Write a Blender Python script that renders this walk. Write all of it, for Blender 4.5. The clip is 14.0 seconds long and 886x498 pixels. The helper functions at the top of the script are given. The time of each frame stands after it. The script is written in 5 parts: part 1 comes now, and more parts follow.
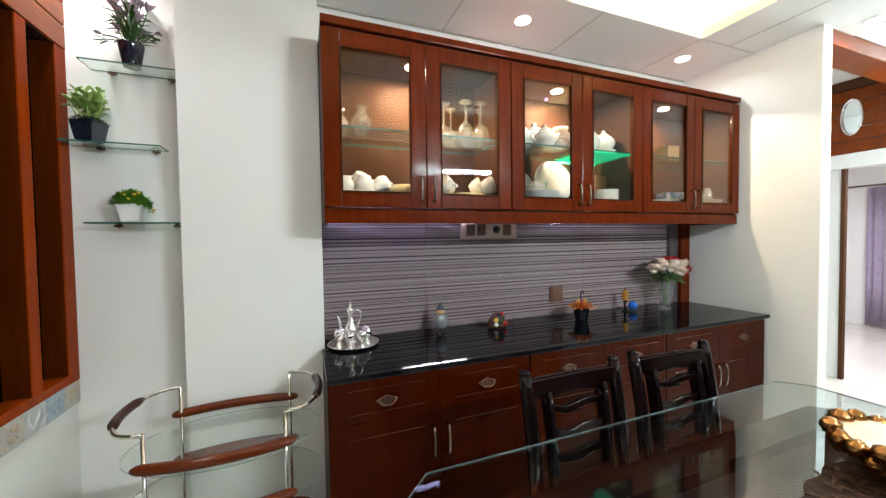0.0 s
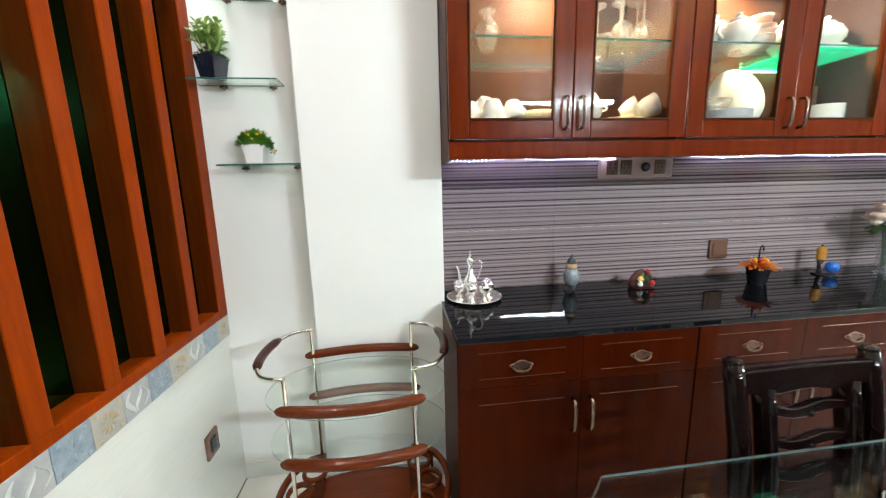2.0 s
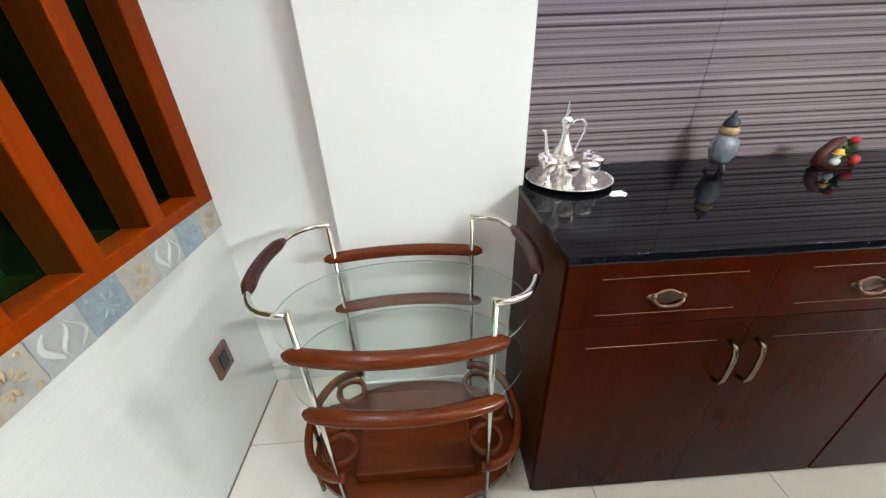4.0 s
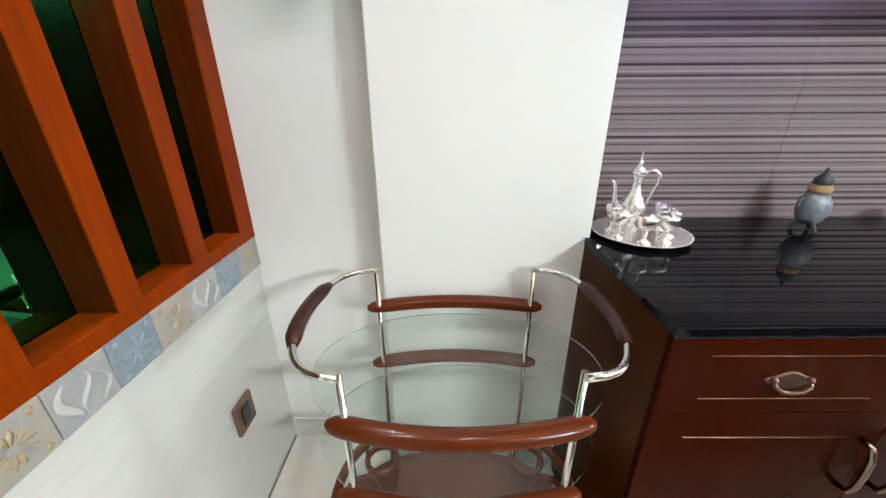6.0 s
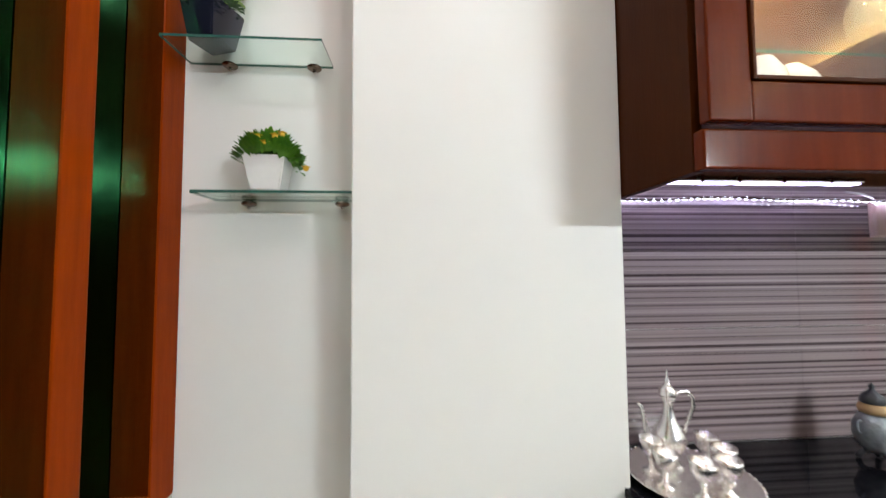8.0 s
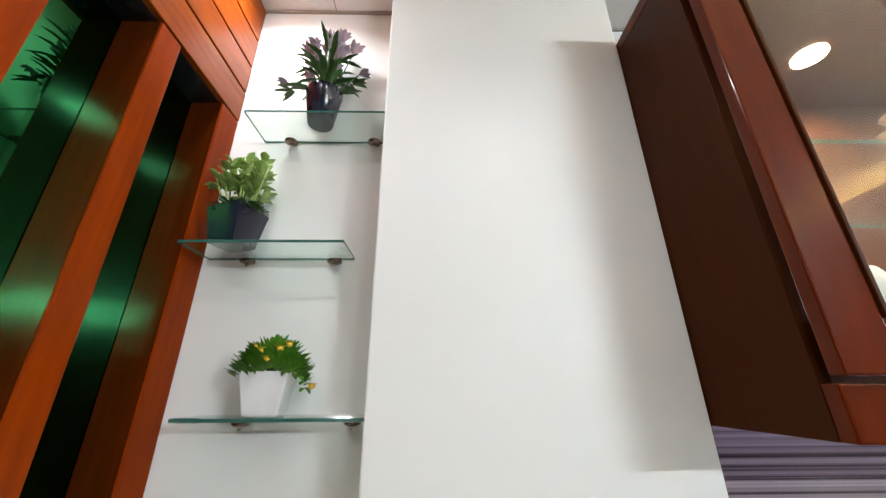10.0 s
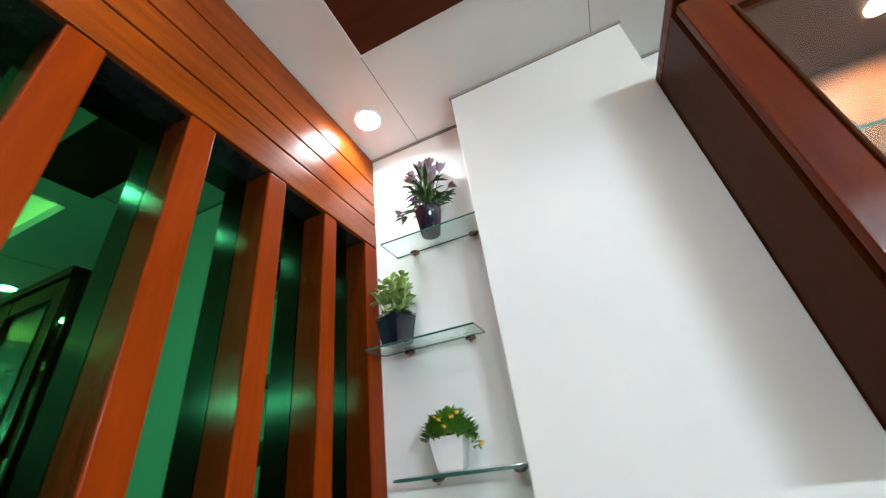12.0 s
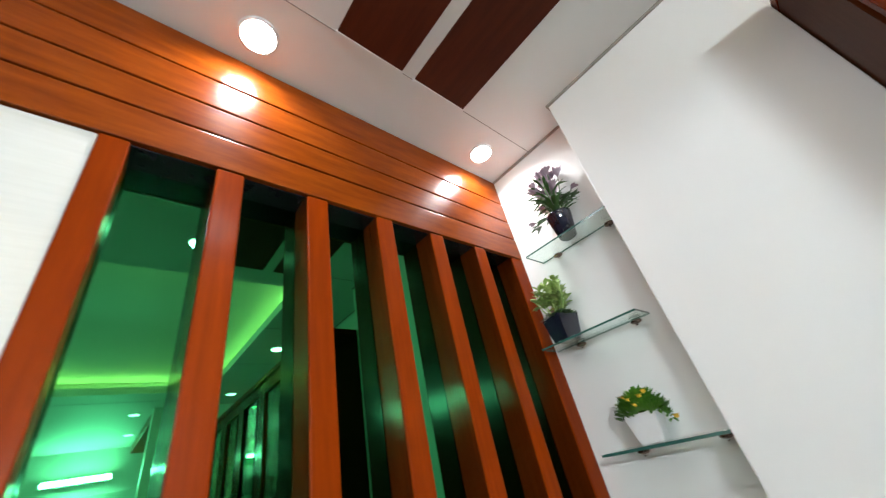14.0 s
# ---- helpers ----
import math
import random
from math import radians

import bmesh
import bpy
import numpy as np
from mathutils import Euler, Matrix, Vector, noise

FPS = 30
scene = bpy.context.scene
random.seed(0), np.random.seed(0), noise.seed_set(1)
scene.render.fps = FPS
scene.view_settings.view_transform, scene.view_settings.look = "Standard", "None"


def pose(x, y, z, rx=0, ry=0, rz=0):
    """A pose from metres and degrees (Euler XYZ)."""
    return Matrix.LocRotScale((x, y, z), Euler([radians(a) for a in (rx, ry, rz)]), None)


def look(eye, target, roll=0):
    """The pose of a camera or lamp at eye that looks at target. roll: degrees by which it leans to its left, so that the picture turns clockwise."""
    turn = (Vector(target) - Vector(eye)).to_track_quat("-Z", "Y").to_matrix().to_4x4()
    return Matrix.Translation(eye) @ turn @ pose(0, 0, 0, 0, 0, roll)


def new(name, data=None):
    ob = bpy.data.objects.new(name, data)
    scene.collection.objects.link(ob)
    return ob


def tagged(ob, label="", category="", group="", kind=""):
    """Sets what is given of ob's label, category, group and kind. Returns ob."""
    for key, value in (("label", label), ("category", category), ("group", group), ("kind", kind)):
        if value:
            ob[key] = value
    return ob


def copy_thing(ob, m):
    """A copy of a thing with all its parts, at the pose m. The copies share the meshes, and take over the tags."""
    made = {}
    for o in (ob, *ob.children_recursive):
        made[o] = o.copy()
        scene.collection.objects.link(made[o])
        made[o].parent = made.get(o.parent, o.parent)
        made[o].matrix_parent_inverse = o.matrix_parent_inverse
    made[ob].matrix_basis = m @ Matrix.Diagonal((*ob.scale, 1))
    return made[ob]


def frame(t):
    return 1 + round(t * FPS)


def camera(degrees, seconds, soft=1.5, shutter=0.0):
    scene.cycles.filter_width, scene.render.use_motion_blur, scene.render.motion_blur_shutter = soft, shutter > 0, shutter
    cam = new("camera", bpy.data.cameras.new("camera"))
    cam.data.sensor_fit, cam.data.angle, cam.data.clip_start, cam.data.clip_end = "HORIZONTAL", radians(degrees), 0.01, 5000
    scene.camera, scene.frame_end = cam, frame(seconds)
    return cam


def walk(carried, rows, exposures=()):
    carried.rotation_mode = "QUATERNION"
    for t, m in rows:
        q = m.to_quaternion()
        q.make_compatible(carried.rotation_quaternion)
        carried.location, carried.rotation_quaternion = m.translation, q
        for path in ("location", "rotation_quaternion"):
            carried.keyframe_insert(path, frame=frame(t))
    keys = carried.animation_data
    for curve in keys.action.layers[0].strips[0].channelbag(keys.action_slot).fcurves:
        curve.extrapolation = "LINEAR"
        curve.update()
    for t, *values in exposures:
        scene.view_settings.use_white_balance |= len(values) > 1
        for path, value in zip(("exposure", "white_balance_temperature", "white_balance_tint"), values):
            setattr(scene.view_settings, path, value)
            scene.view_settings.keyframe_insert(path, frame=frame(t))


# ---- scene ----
cam = camera(102.1, 14.0, soft=1.2, shutter=0.3)
PATH = [
    (0, (0.118, 0.13, 1.447), (0.838, 1.994, 1.385), -0.8),
    (0.5, (0.136, 0.143, 1.446), (0.737, 2.04, 1.25), -1.2),
    (1, (0.129, 0.181, 1.441), (0.563, 2.118, 1.2), -1.0),
    (1.5, (0.105, 0.259, 1.42), (0.379, 2.214, 1.099), -1.1),
    (2, (0.006, 0.424, 1.423), (0.245, 2.379, 1.077), -1.4),
    (2.5, (-0.062, 0.532, 1.385), (0.151, 2.459, 0.891), -1.7),
    (3, (-0.049, 0.683, 1.339), (0.055, 2.578, 0.71), -2.5),
    (3.2, (-0.047, 0.758, 1.33), (0.018, 2.615, 0.59), -2.4),
    (5.3, (-0.187, 1.076, 1.219), (-0.103, 2.763, 0.148), -1.8),
    (5.5, (-0.188, 1.075, 1.228), (-0.149, 2.82, 0.253), -1.2),
    (6, (-0.205, 1.068, 1.258), (-0.211, 2.911, 0.482), -0.3),
    (6.5, (-0.223, 1.06, 1.286), (-0.185, 2.984, 0.738), -0.3),
    (7, (-0.228, 1.076, 1.321), (-0.166, 3.045, 0.978), 0.8),
    (7.5, (-0.24, 1.12, 1.327), (-0.114, 3.114, 1.236), 1.2),
    (8, (-0.245, 1.247, 1.367), (-0.107, 3.24, 1.467), -0.4),
    (8.5, (-0.223, 1.323, 1.438), (-0.231, 3.299, 1.75), -0.4),
    (9, (-0.229, 1.346, 1.483), (-0.196, 3.292, 1.944), 0.8),
    (9.2, (-0.244, 1.349, 1.509), (-0.182, 3.28, 2.026), 0.5),
    (11.3, (-0.268, 1.239, 1.602), (-0.462, 2.961, 2.602), -7.1),
    (11.5, (-0.229, 1.212, 1.603), (-0.531, 2.901, 2.63), -7.5),
    (12, (-0.195, 1.125, 1.583), (-0.77, 2.779, 2.55), -8.5),
    (12.5, (-0.165, 1.073, 1.582), (-0.879, 2.683, 2.528), -10.1),
    (13, (-0.149, 1.028, 1.585), (-1.057, 2.511, 2.574), -9.9),
    (13.5, (-0.141, 0.999, 1.586), (-1.159, 2.412, 2.57), -11.3),
    (14, (-0.111, 0.928, 1.587), (-1.278, 2.183, 2.619), -13.7),
]
walk(cam, [(t, look(eye, target, roll)) for t, eye, target, roll in PATH],
     exposures=((0, 0.28, 6350, 7), (1.5, 0.82, 6300, 6), (3.0, 0.80, 6300, 7), (5.5, 0.76, 6300, 10), (7.5, 0.62, 6450, 11),
                (9.0, 0.44, 6500, 12), (11.5, 0.48, 5950, 8), (14.0, 0.38, 6150, 9)))

# ---- light: a tube lamp on the wall across the table, downlights, a warm cove, LED tape ----
world = bpy.data.worlds.new("world")
world.use_nodes = True
world.node_tree.nodes["Background"].inputs[0].default_value = (0.9, 0.95, 1.0, 1)
world.node_tree.nodes["Background"].inputs[1].default_value = 0.02
scene.world = world


def lamp(name, place, target, size, power, colour, size_y=0.0, disk=False, spread=180):
    data = bpy.data.lights.new(name, "AREA")
    data.energy, data.color, data.size = power, colour, size
    data.shape = "DISK" if disk else "RECTANGLE"
    data.spread = radians(spread)
    if size_y:
        data.size_y = size_y
    ob = new(name, data)
    ob.matrix_world = look(place, target)
    return ob


COOL, WHITE, WARM = (0.83, 0.96, 0.97), (0.97, 0.97, 0.97), (1.0, 0.64, 0.25)
CEIL = 2.69
DOWNLIGHTS = ((-0.695, 1.93), (-0.705, 1.045), (1.315, 1.91), (2.64, 1.91), (3.27, 1.20), (4.25, 1.24), (0.0, 1.12))
tube_light_lamp = lamp("tube_light_lamp", (2.0, -1.07, 2.34), (1.6, 1.7, 1.6), 1.1, 46, COOL, 0.05)
for n, (x, y) in enumerate(DOWNLIGHTS):
    lamp("downlight_lamp", (x, y, CEIL - 0.012), (x, y, 0), 0.085, 3.0, WHITE, disk=True, spread=150)
lamp("cove_lamp", (1.43, 1.90, 2.775), (1.43, 0.9, 2.87), 2.3, 13, WARM, 0.03)
lamp("cove_lamp", (2.75, 0.55, 2.775), (1.75, 0.55, 2.87), 2.3, 13, WARM, 0.03)
lamp("cove_lamp", (0.12, 0.55, 2.775), (1.12, 0.55, 2.87), 2.3, 13, WARM, 0.03)
for x in (0.66, 1.62, 2.56):
    lamp("cabinet_puck_lamp", (x, 1.98, 2.338), (x, 1.98, 0), 0.06, 11.5, (1.0, 0.80, 0.56), disk=True)
lamp("living_tube_lamp", (4.90, 0.90, 2.36), (1.0, 0.90, 1.5), 0.6, 38, COOL, 0.05)
# Added fill without a fitting, to brighten the next room.
lamp("living_room_fill", (6.0, 1.6, 2.5), (6.0, 1.8, 0), 1.2, 80, (0.97, 0.92, 1.0), 1.2)

# ---- materials ----
def shader(name, colour, rough=0.5, metal=0.0, second=None, scale=8.0, stretch=(1, 1, 1), mix=0.5, bump=0.0, bump_scale=60.0,
           coat=0.0, spec=0.5, rand=0.0, rough_var=0.0, coat_rough=0.06):
    """A Principled surface with variation at two scales, and relief."""
    m = bpy.data.materials.new(name)
    m.use_nodes = True
    nt = m.node_tree
    p = nt.nodes["Principled BSDF"]
    p.inputs["Roughness"].default_value = rough
    p.inputs["Metallic"].default_value = metal
    p.inputs["Coat Weight"].default_value = coat
    p.inputs["Coat Roughness"].default_value = coat_rough
    p.inputs["Specular IOR Level"].default_value = spec
    p.inputs["Base Color"].default_value = (*colour, 1)
    tc = nt.nodes.new("ShaderNodeNewGeometry")
    mp = nt.nodes.new("ShaderNodeMapping")
    mp.inputs["Scale"].default_value = stretch
    nt.links.new(tc.outputs["Position"], mp.inputs["Vector"])
    if second:
        n1 = nt.nodes.new("ShaderNodeTexNoise")
        n1.inputs["Scale"].default_value, n1.inputs["Detail"].default_value, n1.inputs["Roughness"].default_value = scale, 6, 0.62
        nt.links.new(mp.outputs[0], n1.inputs["Vector"])
        ramp = nt.nodes.new("ShaderNodeMapRange")
        ramp.inputs[1].default_value, ramp.inputs[2].default_value = 0.5 - mix * 0.5, 0.5 + mix * 0.5
        nt.links.new(n1.outputs["Fac"], ramp.inputs[0])
        mx = nt.nodes.new("ShaderNodeMix")
        mx.data_type = "RGBA"
        mx.inputs[6].default_value, mx.inputs[7].default_value = (*colour, 1), (*second, 1)
        nt.links.new(ramp.outputs[0], mx.inputs[0])
        out = mx.outputs[2]
        if rand:
            info = nt.nodes.new("ShaderNodeObjectInfo")
            hsv = nt.nodes.new("ShaderNodeHueSaturation")
            mr = nt.nodes.new("ShaderNodeMapRange")
            mr.inputs[3].default_value, mr.inputs[4].default_value = 1 - rand, 1 + rand
            nt.links.new(info.outputs["Random"], mr.inputs[0])
            nt.links.new(mr.outputs[0], hsv.inputs["Value"])
            nt.links.new(out, hsv.inputs["Color"])
            out = hsv.outputs[0]
        nt.links.new(out, p.inputs["Base Color"])
        if rough_var:
            rr = nt.nodes.new("ShaderNodeMapRange")
            rr.inputs[3].default_value, rr.inputs[4].default_value = rough, rough + rough_var
            nt.links.new(n1.outputs["Fac"], rr.inputs[0])
            nt.links.new(rr.outputs[0], p.inputs["Roughness"])
    if bump:
        n2 = nt.nodes.new("ShaderNodeTexNoise")
        n2.inputs["Scale"].default_value, n2.inputs["Detail"].default_value = bump_scale, 4
        nt.links.new(mp.outputs[0], n2.inputs["Vector"])
        b = nt.nodes.new("ShaderNodeBump")
        b.inputs["Strength"].default_value, b.inputs["Distance"].default_value = bump, 0.002
        nt.links.new(n2.outputs["Fac"], b.inputs["Height"])
        nt.links.new(b.outputs[0], p.inputs["Normal"])
        if coat:
            nt.links.new(b.outputs[0], p.inputs["Coat Normal"])
    return m


def glow(name, colour, strength):
    m = bpy.data.materials.new(name)
    m.use_nodes = True
    p = m.node_tree.nodes["Principled BSDF"]
    p.inputs["Base Color"].default_value = (0.9, 0.9, 0.9, 1)
    p.inputs["Emission Color"].default_value = (*colour, 1)
    p.inputs["Emission Strength"].default_value = strength
    return m


def clear(name, tint, gloss=1.0, rough=0.0, ior=1.45):
    """Thin clear glass: tinted see-through with a mirror-like surface by Fresnel."""
    m = bpy.data.materials.new(name)
    m.use_nodes = True
    nt = m.node_tree
    nt.nodes.remove(nt.nodes["Principled BSDF"])
    tr, gl = nt.nodes.new("ShaderNodeBsdfTransparent"), nt.nodes.new("ShaderNodeBsdfGlossy")
    lw, mx = nt.nodes.new("ShaderNodeLayerWeight"), nt.nodes.new("ShaderNodeMixShader")
    tr.inputs[0].default_value = (*tint, 1)
    gl.inputs[0].default_value = (gloss, gloss, gloss, 1)
    gl.inputs["Roughness"].default_value = rough
    lw.inputs[0].default_value = 0.5
    f0 = ((ior - 1) / (ior + 1)) ** 2
    pw, ma = nt.nodes.new("ShaderNodeMath"), nt.nodes.new("ShaderNodeMath")
    pw.operation, ma.operation = "POWER", "MULTIPLY_ADD"
    pw.inputs[1].default_value = 5.0
    ma.inputs[1].default_value, ma.inputs[2].default_value = 1 - f0, f0
    nt.links.new(lw.outputs["Facing"], pw.inputs[0])
    nt.links.new(pw.outputs[0], ma.inputs[0])
    nt.links.new(ma.outputs[0], mx.inputs[0])
    nt.links.new(tr.outputs[0], mx.inputs[1])
    nt.links.new(gl.outputs[0], mx.inputs[2])
    nt.links.new(mx.outputs[0], nt.nodes["Material Output"].inputs[0])
    return m


def stripes(name):
    """Laminate tile with fine horizontal streaks of mauve grey, pale grey and dark brown lines."""
    m = bpy.data.materials.new(name)
    m.use_nodes = True
    nt = m.node_tree
    p = nt.nodes["Principled BSDF"]
    geo, mp = nt.nodes.new("ShaderNodeNewGeometry"), nt.nodes.new("ShaderNodeMapping")
    mp.inputs["Scale"].default_value = (0.0006, 0.0, 1.0)
    nt.links.new(geo.outputs["Position"], mp.inputs["Vector"])
    n1, n2 = nt.nodes.new("ShaderNodeTexNoise"), nt.nodes.new("ShaderNodeTexNoise")
    n1.inputs["Scale"].default_value, n1.inputs["Detail"].default_value, n1.inputs["Roughness"].default_value = 104, 3, 0.62
    n2.inputs["Scale"].default_value, n2.inputs["Detail"].default_value = 260, 2
    nt.links.new(mp.outputs[0], n1.inputs["Vector"])
    nt.links.new(mp.outputs[0], n2.inputs["Vector"])
    ramp = nt.nodes.new("ShaderNodeValToRGB")
    e = ramp.color_ramp.elements
    e[0].position, e[0].color = 0.385, (0.052, 0.035, 0.037, 1)
    e[1].position, e[1].color = 0.68, (0.45, 0.370, 0.380, 1)
    for pos, col in ((0.43, (0.115, 0.084, 0.092, 1)), (0.460, (0.225, 0.172, 0.180, 1)), (0.55, (0.310, 0.246, 0.256, 1))):
        ramp.color_ramp.elements.new(pos).color = col
    wave = nt.nodes.new("ShaderNodeTexWave")
    wave.bands_direction = "Z"
    wave.inputs["Scale"].default_value, wave.inputs["Distortion"].default_value = 15.0, 5.0
    wave.inputs["Detail"].default_value, wave.inputs["Detail Scale"].default_value = 2.0, 1.6
    nt.links.new(mp.outputs[0], wave.inputs["Vector"])
    blend = nt.nodes.new("ShaderNodeMix")
    blend.inputs[0].default_value = 0.13
    nt.links.new(n1.outputs["Fac"], blend.inputs[2])
    nt.links.new(wave.outputs["Fac"], blend.inputs[3])
    nt.links.new(blend.outputs[0], ramp.inputs[0])
    mr = nt.nodes.new("ShaderNodeMapRange")
    mr.inputs[1].default_value, mr.inputs[2].default_value = 0.3, 0.7
    mr.inputs[3].default_value, mr.inputs[4].default_value = 0.80, 1.08
    nt.links.new(n2.outputs["Fac"], mr.inputs[0])
    mx = nt.nodes.new("ShaderNodeMix")
    mx.data_type, mx.blend_type = "RGBA", "MULTIPLY"
    mx.inputs[0].default_value = 1.0
    nt.links.new(ramp.outputs[0], mx.inputs[6])
    nt.links.new(mr.outputs[0], mx.inputs[7])
    nt.links.new(mx.outputs[2], p.inputs["Base Color"])
    p.inputs["Roughness"].default_value = 0.02
    p.inputs["Specular IOR Level"].default_value = 0.42
    return m


M_WALL = shader("wall_paint", (0.81, 0.80, 0.775), 0.42, second=(0.775, 0.765, 0.74), scale=2.2, bump=0.06, bump_scale=140)
M_WALLTILE = shader("wall_tile", (0.70, 0.70, 0.66), 0.26, second=(0.63, 0.63, 0.59), scale=9, stretch=(1, 1, 14), mix=0.6, bump=0.14, bump_scale=26)
M_SLATE = shader("slate_closing_wall", (0.100, 0.110, 0.130), 0.5, second=(0.082, 0.092, 0.108), scale=2.0, bump=0.06, bump_scale=140)
M_CEIL = shader("ceiling_paint", (0.82, 0.82, 0.80), 0.6, second=(0.79, 0.79, 0.77), scale=1.5, bump=0.03, bump_scale=200)
M_FLOOR = shader("floor_tile_glaze", (0.66, 0.63, 0.57), 0.12, second=(0.58, 0.55, 0.49), scale=3.5, mix=0.7, rand=0.03, rough_var=0.06)
M_GROUT = shader("grout", (0.20, 0.18, 0.16), 0.9, second=(0.14, 0.12, 0.11), scale=40, bump=0.2)
M_SLAT = shader("varnished_teak", (0.28, 0.040, 0.0006), 0.28, second=(0.15, 0.015, 0.001), scale=7, stretch=(9, 9, 0.7), mix=0.8, bump=0.10, bump_scale=40, coat=0.03, rand=0.06, spec=0.04, coat_rough=0.20)
# Darker brown for slat sides: the shade between slats is in the colour.
M_SLATSHADE = shader("shaded_slat_side", (0.088, 0.0145, 0.0012), 0.16, second=(0.040, 0.006, 0.0006), scale=7, stretch=(9, 9, 0.7), mix=0.8, bump=0.06, bump_scale=40, spec=0.16)
M_PLANK = shader("varnished_plank", (0.255, 0.052, 0.0022), 0.30, second=(0.12, 0.017, 0.0012), scale=5, stretch=(9, 1.2, 9), mix=0.55, bump=0.14, bump_scale=34, coat=0.20, rand=0.10, spec=0.08)
M_CAB = shader("mahogany_cabinet", (0.118, 0.0170, 0.0022), 0.22, second=(0.060, 0.0065, 0.0009), scale=6, stretch=(5, 5, 0.5), mix=0.7, bump=0.10, bump_scale=26, coat=0.10, rand=0.06, spec=0.06, coat_rough=0.08)
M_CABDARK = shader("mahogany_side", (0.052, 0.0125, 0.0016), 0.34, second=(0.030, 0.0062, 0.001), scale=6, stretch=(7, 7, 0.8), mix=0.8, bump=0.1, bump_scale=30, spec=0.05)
M_CABIN = shader("cabinet_lining", (0.092, 0.036, 0.013), 0.60, second=(0.053, 0.019, 0.0065), scale=5, stretch=(6, 6, 0.8), mix=0.8, spec=0.15)
M_LINE = shader("inlay_line", (0.13, 0.065, 0.038), 0.25, metal=1.0, second=(0.09, 0.04, 0.022), scale=20)
M_TABLEPANEL = shader("brown_table_panel", (0.030, 0.020, 0.020), 0.3, second=(0.020, 0.013, 0.013), scale=6, stretch=(1, 6, 6), bump=0.03, spec=0.2)
M_COPPER = shader("aged_copper_pull", (0.19, 0.115, 0.085), 0.42, metal=0.9, second=(0.09, 0.045, 0.03), scale=60, bump=0.3, bump_scale=120)
# Same mahogany as M_CAB, darkened: the weaker light low down is in this colour.
M_BASE = shader("mahogany_base_shaded", (0.042, 0.0054, 0.0006), 0.20, second=(0.022, 0.0024, 0.0004), scale=5, stretch=(4, 4, 0.5), mix=0.8, bump=0.04, bump_scale=20, coat=0.05, rand=0.04, spec=0.035, coat_rough=0.07)
M_CHAIR = shader("dark_chair_lacquer", (0.0065, 0.0022, 0.0022), 0.10, second=(0.003, 0.0012, 0.0012), scale=9, stretch=(6, 6, 1), bump=0.03, coat=0.0, spec=0.13)
M_TROLLEY = shader("trolley_wood", (0.125, 0.025, 0.005), 0.24, second=(0.070, 0.011, 0.002), scale=7, stretch=(1, 9, 9), mix=0.8, bump=0.06, bump_scale=40, coat=0.2, spec=0.12)
M_GRIP = shader("dark_grip_wood", (0.042, 0.008, 0.004), 0.3, second=(0.024, 0.005, 0.003), scale=9, bump=0.05, coat=0.2, spec=0.2)
M_GRANITE = shader("black_granite", (0.003, 0.003, 0.004), 0.010, second=(0.006, 0.006, 0.008), scale=160, mix=0.4, spec=0.13)
M_SPLASH = stripes("striped_laminate")
M_CHROME = shader("chrome", (0.78, 0.76, 0.72), 0.14, metal=1.0, second=(0.66, 0.63, 0.58), scale=30)
M_STEEL = shader("brushed_handle", (0.27, 0.20, 0.16), 0.26, metal=1.0, second=(0.16, 0.11, 0.085), scale=60)
M_SILVER = shader("silver_plate", (0.97, 0.94, 0.92), 0.26, metal=1.0, second=(0.84, 0.80, 0.77), scale=70, bump=0.35, bump_scale=180)
M_GOLD = shader("antique_gold", (0.46, 0.225, 0.075), 0.24, metal=1.0, second=(0.20, 0.085, 0.028), scale=40, bump=0.5, bump_scale=120)
M_PANE = clear("door_pane", (0.94, 0.95, 0.95), ior=1.37)
M_SHELF = clear("shelf_glass", (0.88, 0.94, 0.91), ior=1.5)
M_TABLE = clear("table_glass", (0.82, 0.88, 0.88), ior=1.52)
M_TROLLEYGLASS = clear("trolley_glass", (0.945, 0.975, 0.955), ior=1.45)
M_CRYSTAL = shader("crystal", (0.92, 0.86, 0.74), 0.07, metal=0.75, second=(0.74, 0.68, 0.56), scale=60, mix=0.5, bump=0.5, bump_scale=90, spec=0.9)
M_CRYSTAL.node_tree.nodes["Principled BSDF"].inputs["Alpha"].default_value = 0.42
M_VASE = shader("cut_crystal", (0.60, 0.62, 0.62), 0.04, second=(0.40, 0.42, 0.42), scale=60, mix=0.5, spec=0.9)
M_VASE.node_tree.nodes["Principled BSDF"].inputs["Alpha"].default_value = 0.12
M_TAN = shader("tan_lace", (0.075, 0.038, 0.020), 0.5, second=(0.030, 0.014, 0.008), scale=50, bump=0.3, spec=0.12)
M_PALEEDGE = shader("polished_glass_edge", (0.10, 0.13, 0.13), 0.10, second=(0.07, 0.09, 0.09), scale=30, coat=0.5)
M_CLEAREDGE = shader("clear_glass_edge", (0.36, 0.42, 0.38), 0.10, second=(0.26, 0.31, 0.28), scale=30, coat=0.5)
M_EDGE = shader("glass_edge", (0.045, 0.15, 0.12), 0.12, second=(0.02, 0.08, 0.065), scale=25, coat=0.5)
M_GREENGLASS = shader("glowing_green_glass", (0.010, 0.62, 0.27), 0.08, second=(0.010, 0.52, 0.22), scale=6, spec=0.5)
# Added emission stands in for light passing down through the glass.
M_GREENGLASS.node_tree.nodes["Principled BSDF"].inputs["Emission Color"].default_value = (0.01, 0.75, 0.32, 1)
M_GREENGLASS.node_tree.nodes["Principled BSDF"].inputs["Emission Strength"].default_value = 0.45
